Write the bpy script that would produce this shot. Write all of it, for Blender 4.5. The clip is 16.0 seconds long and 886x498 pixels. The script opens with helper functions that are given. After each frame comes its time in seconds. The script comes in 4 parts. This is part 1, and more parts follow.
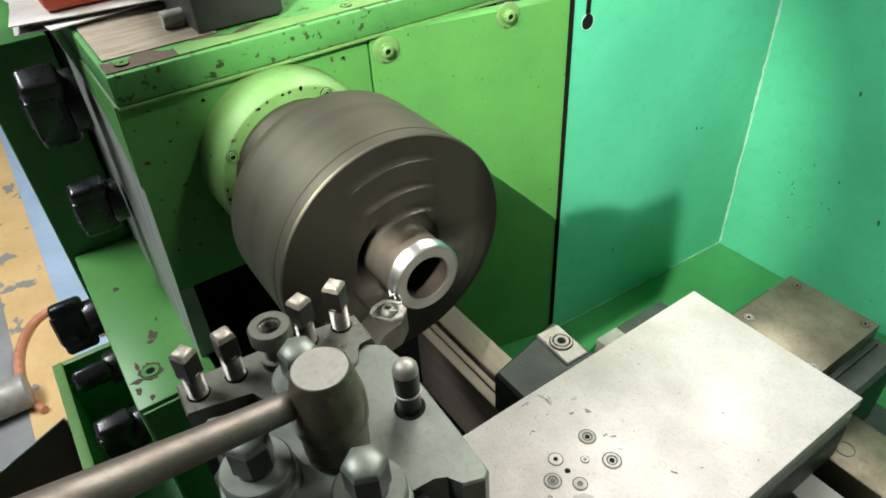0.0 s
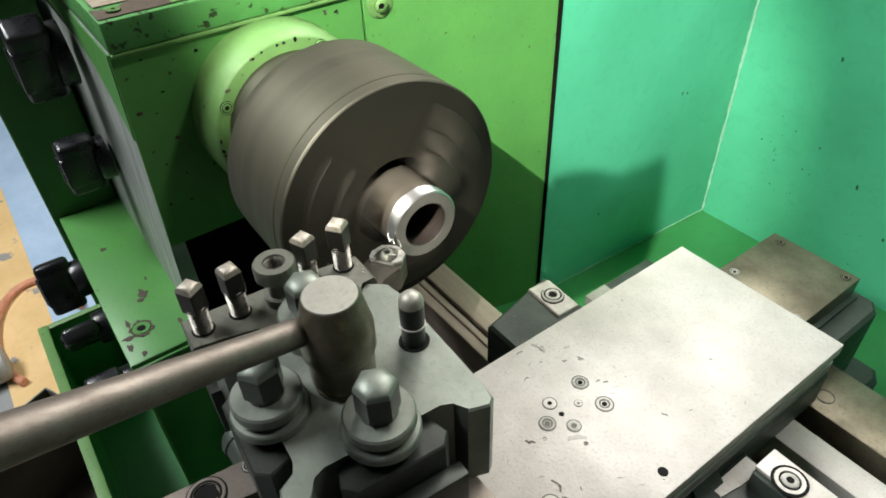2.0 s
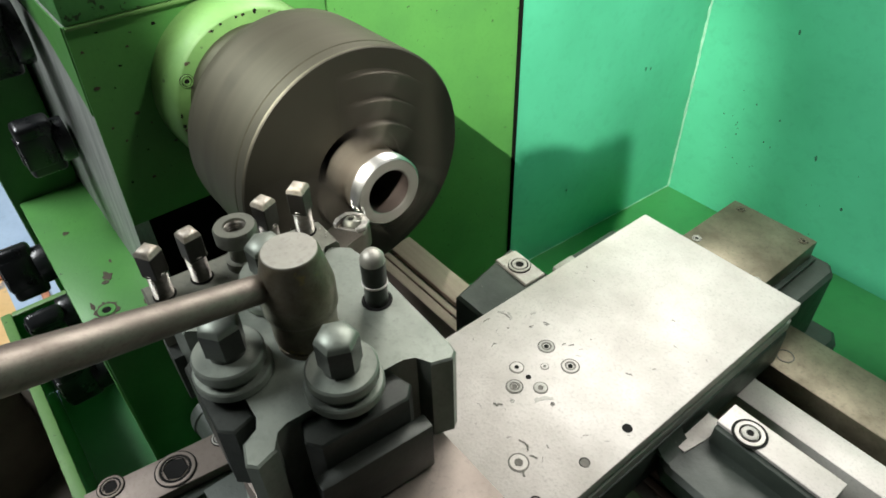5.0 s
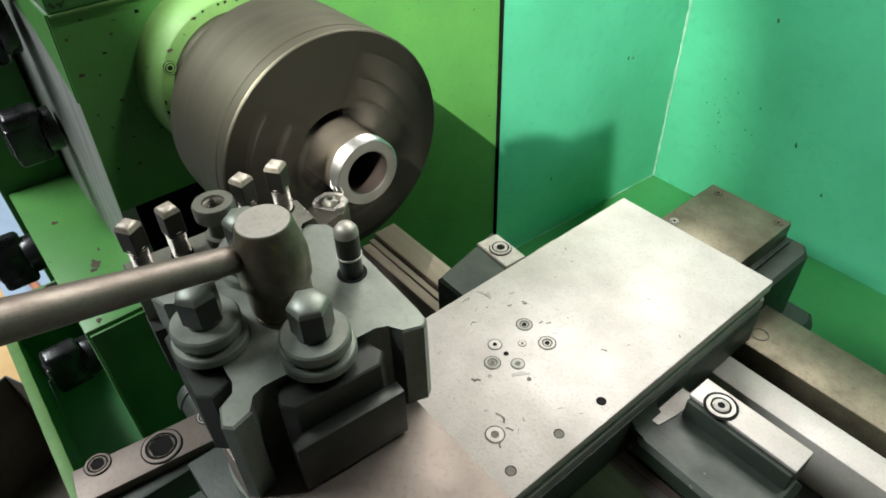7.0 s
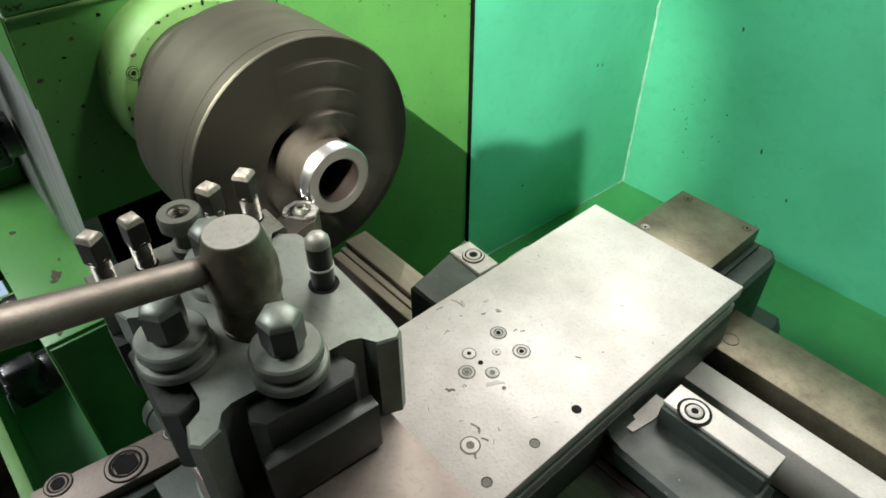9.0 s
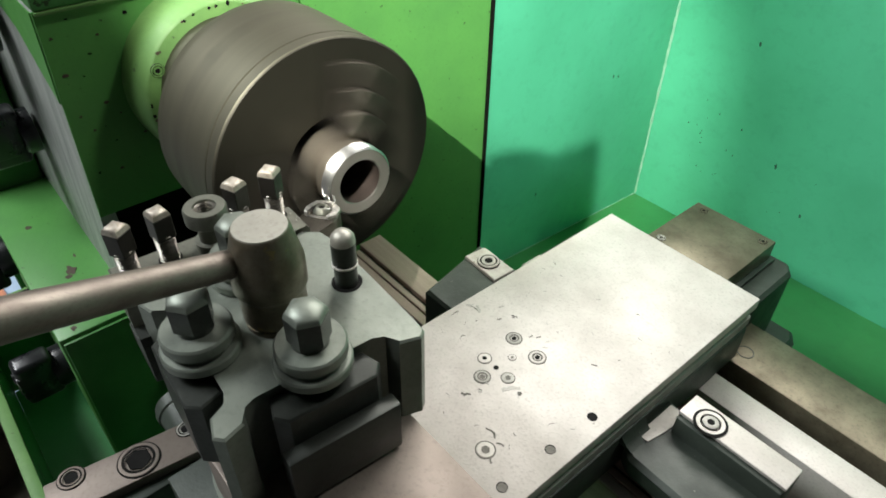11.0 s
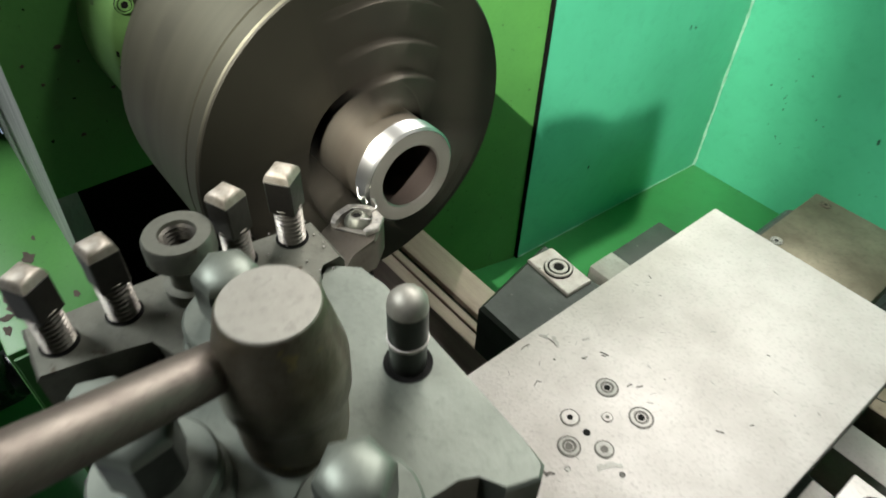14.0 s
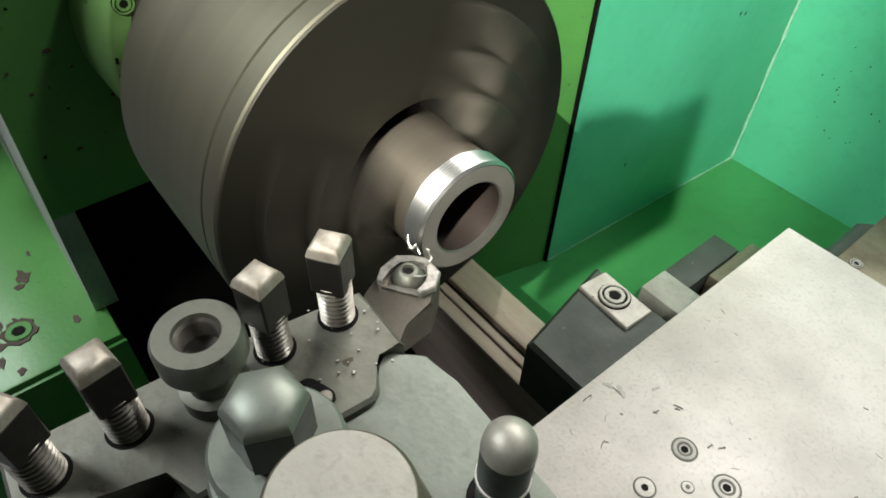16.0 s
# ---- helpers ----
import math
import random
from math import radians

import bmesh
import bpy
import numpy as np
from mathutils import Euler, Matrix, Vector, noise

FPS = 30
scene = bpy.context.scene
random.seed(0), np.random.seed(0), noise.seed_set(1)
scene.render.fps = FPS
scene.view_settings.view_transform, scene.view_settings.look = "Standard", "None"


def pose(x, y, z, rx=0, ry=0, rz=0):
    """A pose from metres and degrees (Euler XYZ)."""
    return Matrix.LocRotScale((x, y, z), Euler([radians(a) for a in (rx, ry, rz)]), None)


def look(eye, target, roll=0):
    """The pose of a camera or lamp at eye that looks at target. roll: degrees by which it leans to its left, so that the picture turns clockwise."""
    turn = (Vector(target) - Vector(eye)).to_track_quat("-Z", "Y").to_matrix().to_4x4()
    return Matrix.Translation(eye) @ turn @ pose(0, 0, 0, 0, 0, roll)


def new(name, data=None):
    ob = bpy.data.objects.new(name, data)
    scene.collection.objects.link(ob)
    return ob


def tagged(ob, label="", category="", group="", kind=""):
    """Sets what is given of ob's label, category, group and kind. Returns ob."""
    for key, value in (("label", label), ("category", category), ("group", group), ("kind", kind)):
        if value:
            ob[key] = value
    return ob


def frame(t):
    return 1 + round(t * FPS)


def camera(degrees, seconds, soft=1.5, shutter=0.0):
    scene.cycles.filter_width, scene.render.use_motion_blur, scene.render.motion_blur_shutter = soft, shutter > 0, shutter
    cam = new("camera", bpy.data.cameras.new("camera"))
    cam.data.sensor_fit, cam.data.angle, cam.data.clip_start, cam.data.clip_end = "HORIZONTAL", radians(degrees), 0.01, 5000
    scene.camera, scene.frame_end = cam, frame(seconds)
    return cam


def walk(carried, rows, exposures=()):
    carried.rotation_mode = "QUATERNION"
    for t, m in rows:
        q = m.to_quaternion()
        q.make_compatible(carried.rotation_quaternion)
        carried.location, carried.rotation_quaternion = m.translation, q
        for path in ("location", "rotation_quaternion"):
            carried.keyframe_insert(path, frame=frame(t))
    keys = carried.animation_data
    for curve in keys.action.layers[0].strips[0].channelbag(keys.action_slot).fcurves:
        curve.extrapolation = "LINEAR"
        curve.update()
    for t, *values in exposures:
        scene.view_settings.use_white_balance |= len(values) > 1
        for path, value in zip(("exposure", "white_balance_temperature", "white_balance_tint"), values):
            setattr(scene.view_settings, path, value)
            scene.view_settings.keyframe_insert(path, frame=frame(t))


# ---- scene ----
cam = camera(67.4, 16.0, soft=1.7, shutter=0.7)
# seconds, eye x y z, yaw, pitch, roll
ROWS = [
    (0.0, 0.5893, -0.1770, 1.4418, 57.35, -37.94, -3.75),
    (0.5, 0.5878, -0.1857, 1.4380, 56.67, -38.50, -3.32),
    (1.0, 0.5902, -0.1862, 1.4206, 54.58, -40.08, -2.53),
    (1.5, 0.5966, -0.1901, 1.4226, 54.71, -39.88, -2.73),
    (2.0, 0.5973, -0.2015, 1.4255, 55.11, -39.66, -2.27),
    (2.5, 0.5964, -0.2050, 1.4239, 54.46, -39.73, -2.15),
    (3.0, 0.5983, -0.2044, 1.4207, 53.59, -39.98, -1.95),
    (3.5, 0.5970, -0.2042, 1.4144, 52.92, -40.53, -1.66),
    (4.0, 0.5991, -0.2048, 1.4128, 52.52, -40.62, -1.57),
    (6.5, 0.6360, -0.2022, 1.4112, 52.30, -40.43, -2.15),
    (7.0, 0.6373, -0.2050, 1.4092, 51.92, -40.69, -1.96),
    (7.5, 0.6319, -0.2060, 1.4094, 50.64, -40.74, -1.23),
    (8.0, 0.6309, -0.1988, 1.4115, 49.14, -40.47, -1.23),
    (10.5, 0.6317, -0.2116, 1.3978, 48.74, -39.78, 0.96),
    (11.0, 0.6262, -0.2136, 1.4026, 49.05, -39.38, 0.95),
    (11.5, 0.6200, -0.2166, 1.4035, 49.36, -39.40, 0.80),
    (12.0, 0.6123, -0.2164, 1.4024, 49.43, -39.33, 0.96),
    (12.5, 0.6034, -0.2246, 1.4007, 48.79, -39.68, 1.06),
    (12.7, 0.5945, -0.2395, 1.3992, 46.36, -38.75, 2.41),
    (13.0, 0.5926, -0.2652, 1.3919, 43.46, -37.42, 4.67),
    (13.2, 0.5777, -0.2633, 1.3920, 45.37, -37.25, 3.94),
    (13.5, 0.5440, -0.2112, 1.3708, 48.42, -40.38, 2.12),
    (13.7, 0.5121, -0.1822, 1.3493, 48.14, -42.09, 3.25),
    (14.0, 0.4867, -0.1530, 1.3356, 49.05, -43.84, 2.51),
    (14.5, 0.4447, -0.1418, 1.3273, 51.26, -44.88, 1.50),
    (15.0, 0.4207, -0.1311, 1.3209, 50.05, -46.20, 2.19),
    (15.5, 0.4182, -0.1303, 1.3204, 49.78, -46.12, 2.07),
    (16.0, 0.4175, -0.1313, 1.3202, 49.35, -46.01, 2.39),
]
walk(cam, [(t, pose(x, y, z, 90 + pitch, 0, yaw) @ pose(0, 0, 0, 0, 0, roll)) for t, x, y, z, yaw, pitch, roll in ROWS],
     exposures=[(0.0, 0.0), (13.0, 0.0), (14.5, -0.22), (16.0, -0.22)])

# ---- light: unseen workshop lamps, one over the operator's place, and added fills ----
world = bpy.data.worlds.new("workshop_air")
scene.world = world
world.use_nodes = True
world.node_tree.nodes["Background"].inputs[0].default_value = (0.75, 0.85, 1.0, 1)
world.node_tree.nodes["Background"].inputs[1].default_value = 0.002


def area_lamp(name, eye, target, sx, sy, watts, colour):
    data = bpy.data.lights.new(name, "AREA")
    data.shape, data.size, data.size_y, data.energy, data.color = "RECTANGLE", sx, sy, watts, colour
    ob = new(name, data)
    ob.matrix_world = look(eye, target)
    return ob


def spot_lamp(name, eye, target, degrees, blend, watts, size, colour):
    data = bpy.data.lights.new(name, "SPOT")
    data.spot_size, data.spot_blend, data.energy, data.shadow_soft_size, data.color = radians(degrees), blend, watts, size, colour
    ob = new(name, data)
    ob.matrix_world = look(eye, target)
    return ob


# unseen; placed by the chuck's shadow, its narrow cone spares the tool post
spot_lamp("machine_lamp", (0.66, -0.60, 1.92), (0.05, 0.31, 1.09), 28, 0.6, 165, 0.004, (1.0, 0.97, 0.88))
# added fill spot, brightens the back panel
spot_lamp("back_panel_fill", (0.32, -0.58, 1.76), (0.20, 0.60, 1.06), 40, 0.7, 36, 0.04, (1.0, 0.98, 0.90))
area_lamp("ceiling_tube", (-0.33, 1.42, 2.70), (0.35, 0.15, 1.0), 1.6, 0.6, 64, (1.0, 0.955, 0.92))
# added fill spot, brightens the door and the side panel beside it
spot_lamp("door_fill", (1.75, 0.36, 2.25), (0.066, 0.50, 1.18), 20, 0.9, 55, 0.06, (0.90, 1.0, 0.99))
area_lamp("hall_tube", (0.90, 1.15, 3.0), (0.0, 0.0, 1.1), 0.30, 0.15, 16, (1.0, 1.0, 0.95))
# added unseen light for the floor and the gearbox ledge
area_lamp("aisle_fill", (-1.3, -1.5, 3.45), (-1.0, -0.5, 0.0), 1.6, 0.6, 125, (0.95, 0.98, 1.0))


# ---- materials ----
def mat(name, colour, rough=0.5, metal=0.0, second=None, amount=0.35, scale=30.0, bump=0.08, grain=400.0, stretch=(1, 1, 1),
        spots=None, spot_level=0.68, spot_scale=60.0, coat=0.0, wobble=0.15):
    m = bpy.data.materials.new(name)
    m.use_nodes = True
    nt = m.node_tree
    p = nt.nodes["Principled BSDF"]
    tex = nt.nodes.new("ShaderNodeTexCoord")
    mp = nt.nodes.new("ShaderNodeMapping")
    mp.inputs["Scale"].default_value = stretch
    nt.links.new(tex.outputs["Object"], mp.inputs["Vector"])

    def noise_node(s, detail=6.0, r=0.6):
        n = nt.nodes.new("ShaderNodeTexNoise")
        n.inputs["Scale"].default_value, n.inputs["Detail"].default_value, n.inputs["Roughness"].default_value = s, detail, r
        nt.links.new(mp.outputs["Vector"], n.inputs["Vector"])
        return n

    def ramp(src, lo, hi):
        r = nt.nodes.new("ShaderNodeMapRange")
        r.inputs["From Min"].default_value, r.inputs["From Max"].default_value = lo, hi
        nt.links.new(src, r.inputs["Value"])
        return r.outputs["Result"]

    def blend(fac, a, b, kind="MIX"):
        x = nt.nodes.new("ShaderNodeMix")
        x.data_type, x.blend_type = "RGBA", kind
        nt.links.new(fac, x.inputs[0])
        for sock, v in ((x.inputs[6], a), (x.inputs[7], b)):
            if isinstance(v, tuple):
                sock.default_value = (*v, 1)
            else:
                nt.links.new(v, sock)
        return x.outputs[2]

    second = second or tuple(c * (1 - amount) for c in colour)
    big, fine = noise_node(scale), noise_node(grain, 3.0)
    col = blend(ramp(big.outputs["Fac"], 0.35, 0.68), colour, second)
    col = blend(ramp(fine.outputs["Fac"], 0.52, 1.0 + 0.5 * (metal < 0.3)), col, tuple(c * 0.70 for c in second))
    rg = nt.nodes.new("ShaderNodeMapRange")
    rg.inputs["To Min"].default_value, rg.inputs["To Max"].default_value = max(0.03, rough - wobble), min(1, rough + wobble)
    nt.links.new(big.outputs["Fac"], rg.inputs["Value"])
    if spots:
        sp = noise_node(spot_scale, 4.0, 0.55)
        f = ramp(sp.outputs["Fac"], spot_level, spot_level + 0.03)
        col = blend(f, col, spots)
    nt.links.new(col, p.inputs["Base Color"])
    nt.links.new(rg.outputs["Result"], p.inputs["Roughness"])
    p.inputs["Metallic"].default_value = metal
    p.inputs["Coat Weight"].default_value = coat
    if bump:
        b = nt.nodes.new("ShaderNodeBump")
        b.inputs["Strength"].default_value, b.inputs["Distance"].default_value = bump, 0.002
        nt.links.new(fine.outputs["Fac"], b.inputs["Height"])
        nt.links.new(b.outputs["Normal"], p.inputs["Normal"])
    return m


GREEN = mat("worn_green_enamel", (0.088, 0.285, 0.064), 0.42, 0, (0.074, 0.245, 0.058), scale=14, bump=0.10, grain=220, spots=(0.03, 0.07, 0.02), spot_level=0.685, spot_scale=170)
GREEN_TOP = mat("chipped_green_enamel", (0.078, 0.270, 0.068), 0.48, 0, (0.062, 0.230, 0.056), scale=25, bump=0.15, grain=200, spots=(0.025, 0.05, 0.015), spot_level=0.61, spot_scale=110)
LIME = mat("pale_green_enamel", (0.132, 0.268, 0.078), 0.52, 0, (0.100, 0.222, 0.062), scale=30, bump=0.12, grain=200, spots=(0.05, 0.10, 0.03), spot_level=0.67, spot_scale=110)
TEAL = mat("sea_green_sheet_paint", (0.105, 0.55, 0.32), 0.36, 0, (0.072, 0.41, 0.225), scale=3.2, bump=0.03, grain=60, spots=(0.02, 0.08, 0.04), spot_level=0.77, spot_scale=60)
TRAYM = mat("oily_green_tray_paint", (0.065, 0.33, 0.10), 0.34, 0, (0.05, 0.24, 0.07), scale=4, bump=0.04, grain=60, spots=(0.04, 0.12, 0.04), spot_level=0.66, spot_scale=12)
DKGREEN = mat("dark_green_enamel", (0.05, 0.20, 0.04), 0.5, 0, (0.035, 0.15, 0.03), scale=18, bump=0.1)
CHUCK = mat("oiled_chuck_steel", (0.110, 0.107, 0.078), 0.52, 0.88, (0.074, 0.071, 0.054), scale=14, bump=0.05, grain=60, stretch=(0.5, 0.5, 2.6), wobble=0.12)
# front face set much darker than the chuck body
FACE = mat("dark_chuck_face", (0.033, 0.031, 0.0215), 0.54, 0.6, (0.024, 0.0225, 0.0155), scale=26, bump=0.05, grain=260)
BEAD = mat("pale_sealing_bead", (0.42, 0.66, 0.52), 0.5, 0, (0.22, 0.5, 0.34), scale=60)
JAW = mat("hardened_jaw_steel", (0.135, 0.122, 0.100), 0.42, 0.95, (0.10, 0.09, 0.074), scale=40, bump=0.05)
PIPE = mat("brown_pipe_steel", (0.25, 0.225, 0.180), 0.45, 0.8, (0.19, 0.16, 0.125), scale=60, bump=0.12)
BRIGHT = mat("freshly_turned_steel", (0.62, 0.62, 0.60), 0.32, 1.0, (0.60, 0.60, 0.58), scale=50, bump=0.04, stretch=(8, 1, 1))
DULL = mat("dull_faced_steel", (0.36, 0.345, 0.315), 0.42, 0.9, (0.28, 0.27, 0.24), scale=70, bump=0.05)
# dark grey of gouges, scratches, screw gaps and filled holes
SCAR = mat("dark_grey_mark", (0.10, 0.095, 0.08), 0.6, 0.3, (0.16, 0.15, 0.13), scale=200)
MARK = mat("bared_paint_mark", (0.015, 0.075, 0.045), 0.6, 0, (0.03, 0.12, 0.07), scale=200)
WIPER = mat("rubbed_wiper_steel", (0.46, 0.44, 0.40), 0.5, 0.5, (0.36, 0.34, 0.30), scale=60, bump=0.1, spots=(0.14, 0.13, 0.11), spot_level=0.68, spot_scale=150)
# brown bore steel, base lowered for the shade inside the pipe
BORE = mat("darkened_bore_steel", (0.075, 0.058, 0.050), 0.5, 0.5, (0.050, 0.038, 0.032), scale=60)
PLATE = mat("ground_slide_steel", (0.605, 0.572, 0.530), 0.61, 0.33, (0.485, 0.456, 0.415), scale=23, bump=0.09, grain=420, spots=(0.40, 0.37, 0.33), spot_level=0.77, spot_scale=45, wobble=0.1)
PLATE_EDGE = mat("dull_slide_steel", (0.42, 0.41, 0.37), 0.55, 0.3, (0.30, 0.295, 0.26), scale=40, bump=0.1)
BROWN = mat("oil_browned_steel", (0.235, 0.200, 0.172), 0.58, 0.6, (0.18, 0.15, 0.128), scale=20, bump=0.04, grain=300)
BEDST = mat("scraped_way_steel", (0.46, 0.37, 0.31), 0.45, 0.35, (0.34, 0.265, 0.22), scale=30, bump=0.04, stretch=(0.3, 3, 3))
OLIVE = mat("oily_cover_plate", (0.21, 0.185, 0.13), 0.46, 0.65, (0.10, 0.088, 0.058), scale=24, bump=0.05, grain=300)
CAST = mat("dark_cast_iron", (0.042, 0.054, 0.042), 0.52, 0.1, (0.027, 0.036, 0.028), scale=40, bump=0.12, grain=300, spots=(0.12, 0.13, 0.10), spot_level=0.70, spot_scale=190)
POST = mat("blackened_post_steel", (0.215, 0.240, 0.203), 0.48, 0.60, (0.165, 0.185, 0.155), scale=35, bump=0.06, grain=260)
POSTDK = mat("black_oxide_steel", (0.050, 0.056, 0.049), 0.40, 0.6, (0.034, 0.038, 0.033), scale=35, bump=0.06)
NUT = mat("lever_nut_steel", (0.19, 0.17, 0.125), 0.42, 0.7, (0.11, 0.095, 0.062), scale=55, bump=0.08, spots=(0.22, 0.18, 0.085), spot_level=0.62, spot_scale=45)
# paler and greyer than the nut's sides, also on the pin dome
NUTTOP = mat("pale_nut_top", (0.38, 0.37, 0.32), 0.48, 0.5, (0.31, 0.30, 0.255), scale=60, bump=0.06)
ROD = mat("worn_lever_steel", (0.22, 0.195, 0.165), 0.52, 0.8, (0.16, 0.135, 0.115), scale=50, bump=0.06, stretch=(2, 0.5, 2))
# sides of the square heads, their shade put into a dark base
SCREW = mat("shaded_head_steel", (0.042, 0.039, 0.033), 0.40, 0.7, (0.032, 0.030, 0.026), scale=90, bump=0.06)
THREAD = mat("oily_thread_steel", (0.20, 0.19, 0.165), 0.36, 0.85, (0.14, 0.13, 0.11), scale=120, bump=0.04)
# rubbed tops, base also paler for the light from above
WORNTOP = mat("rubbed_lit_top", (0.44, 0.41, 0.35), 0.52, 0.6, (0.25, 0.22, 0.175), scale=160, bump=0.06)
ZINC = mat("zinc_plated_steel", (0.34, 0.38, 0.36), 0.40, 0.9, (0.26, 0.29, 0.28), scale=80, bump=0.04)
BLACK = mat("black_plastic", (0.006, 0.007, 0.008), 0.30, 0, (0.012, 0.013, 0.014), scale=60, bump=0.05)
# near-black base for the shade in holes and gaps, also dark paint chips
HOLE = mat("near_black_fill", (0.008, 0.008, 0.007), 0.7, 0.0)
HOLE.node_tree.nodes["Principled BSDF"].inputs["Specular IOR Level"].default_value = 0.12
GREY = mat("rubbed_grey_filler", (0.40, 0.42, 0.39), 0.5, 0.3, (0.24, 0.27, 0.24), scale=30, bump=0.12, stretch=(3, 1, 0.4))
# near-black base puts the shade of gaps and hollows into the colour
VOID = mat("near_black_void", (0.007, 0.007, 0.006), 0.8, 0.0, scale=30)
BARE = mat("bare_scratched_plate", (0.40, 0.35, 0.27), 0.55, 0.3, (0.24, 0.20, 0.14), scale=40, bump=0.2, stretch=(3, 0.5, 1), spots=(0.16, 0.12, 0.10), spot_level=0.66, spot_scale=40)
RUST = mat("rusty_primer", (0.085, 0.062, 0.042), 0.7, 0.1, (0.05, 0.04, 0.026), scale=50)
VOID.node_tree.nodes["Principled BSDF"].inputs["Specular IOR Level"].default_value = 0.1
HOLDER = mat("oily_holder_steel", (0.200, 0.205, 0.168), 0.45, 0.62, (0.132, 0.134, 0.108), scale=45, bump=0.08, grain=260, spots=(0.08, 0.07, 0.05), spot_level=0.66, spot_scale=90)
ORANGE = mat("orange_plastic", (0.62, 0.10, 0.035), 0.5, 0, (0.5, 0.08, 0.03), scale=20)
PAPER = mat("grubby_paper", (0.70, 0.69, 0.66), 0.7, 0, (0.52, 0.50, 0.46), scale=18)
DKBOX = mat("charcoal_tool", (0.050, 0.048, 0.043), 0.5, 0.1, (0.03, 0.033, 0.033), scale=25)
BINM = mat("dull_brown_sheet", (0.17, 0.15, 0.12), 0.55, 0.3, (0.11, 0.095, 0.075), scale=8, bump=0.05)
CHIP = mat("bright_swarf", (0.45, 0.44, 0.41), 0.45, 1.0, (0.45, 0.43, 0.4), scale=300)
CARBIDE = mat("carbide_insert", (0.62, 0.60, 0.54), 0.42, 0.8, (0.28, 0.27, 0.25), scale=200)
FLOORM = mat("worn_concrete_floor", (0.30, 0.31, 0.31), 0.7, 0, (0.20, 0.21, 0.21), scale=4, bump=0.2, grain=60)
BLUE = mat("blue_floor_paint", (0.40, 0.53, 0.68), 0.55, 0, (0.32, 0.44, 0.58), scale=6, bump=0.1, grain=60)
YELLOW = mat("worn_yellow_floor_paint", (0.72, 0.51, 0.25), 0.6, 0, (0.62, 0.42, 0.18), scale=6, bump=0.15, grain=60, spots=(0.26, 0.25, 0.23), spot_level=0.58, spot_scale=9)
CABLE = mat("orange_cable_sheath", (0.68, 0.30, 0.18), 0.45)
# unseen walls and ceiling, grey kept dark to cut bounced light
WALLP = mat("dim_hall_paint", (0.12, 0.125, 0.12), 0.8, 0, (0.09, 0.095, 0.09), scale=1.5)
CEILP = mat("dim_ceiling_paint", (0.16, 0.16, 0.16), 0.85, 0, (0.13, 0.13, 0.13), scale=1.5)


# ---- mesh tools ----
def box(bm, x0, x1, y0, y1, z0, z1, bev=0.0, m=None, seg=2):
    r = bmesh.ops.create_cube(bm, size=1.0)
    vs = r["verts"]
    bmesh.ops.transform(bm, verts=vs, matrix=Matrix.Translation(((x0 + x1) / 2, (y0 + y1) / 2, (z0 + z1) / 2)) @ Matrix.Diagonal((x1 - x0, y1 - y0, z1 - z0, 1)))
    if bev:
        es = list({e for v in vs for e in v.link_edges})
        g = bmesh.ops.bevel(bm, geom=es, offset=bev, segments=seg, affect="EDGES", profile=0.5)
        vs = list({v for f in g["faces"] for v in f.verts} | {v for v in vs if v.is_valid})
    if m is not None:
        bmesh.ops.transform(bm, verts=vs, matrix=m)
    return bm


def prism(bm, pts, z0, z1, bev=0.0, m=None):
    lo = [bm.verts.new((x, y, z0)) for x, y in pts]
    hi = [bm.verts.new((x, y, z1)) for x, y in pts]
    n = len(pts)
    fs = [bm.faces.new(lo[::-1]), bm.faces.new(hi)]
    for i in range(n):
        fs.append(bm.faces.new((lo[i], lo[(i + 1) % n], hi[(i + 1) % n], hi[i])))
    vs = lo + hi
    if bev:
        es = [e for e in {e for f in fs[1:2] for e in f.edges}]
        g = bmesh.ops.bevel(bm, geom=es, offset=bev, segments=1, affect="EDGES")
        vs = list({v for v in vs if v.is_valid} | {v for f in g["faces"] for v in f.verts})
    if m is not None:
        bmesh.ops.transform(bm, verts=vs, matrix=m)
    return bm


def turned(bm, prof, seg=48, m=None):
    """A body turned about z from rows of radius, height; radius 0 closes it."""
    rings, vs = [], []
    for r, z in prof:
        if r <= 1e-6:
            ring = [bm.verts.new((0, 0, z))]
        else:
            ring = [bm.verts.new((r * math.cos(2 * math.pi * i / seg), r * math.sin(2 * math.pi * i / seg), z)) for i in range(seg)]
        rings.append(ring)
        vs += ring
    for a, b in zip(rings, rings[1:]):
        for i in range(seg):
            j = (i + 1) % seg
            if len(a) == 1 and len(b) == 1:
                continue
            if len(a) == 1:
                bm.faces.new((a[0], b[j], b[i]))
            elif len(b) == 1:
                bm.faces.new((a[i], a[j], b[0]))
            else:
                bm.faces.new((a[i], a[j], b[j], b[i]))
    if m is not None:
        bmesh.ops.transform(bm, verts=vs, matrix=m)
    return bm


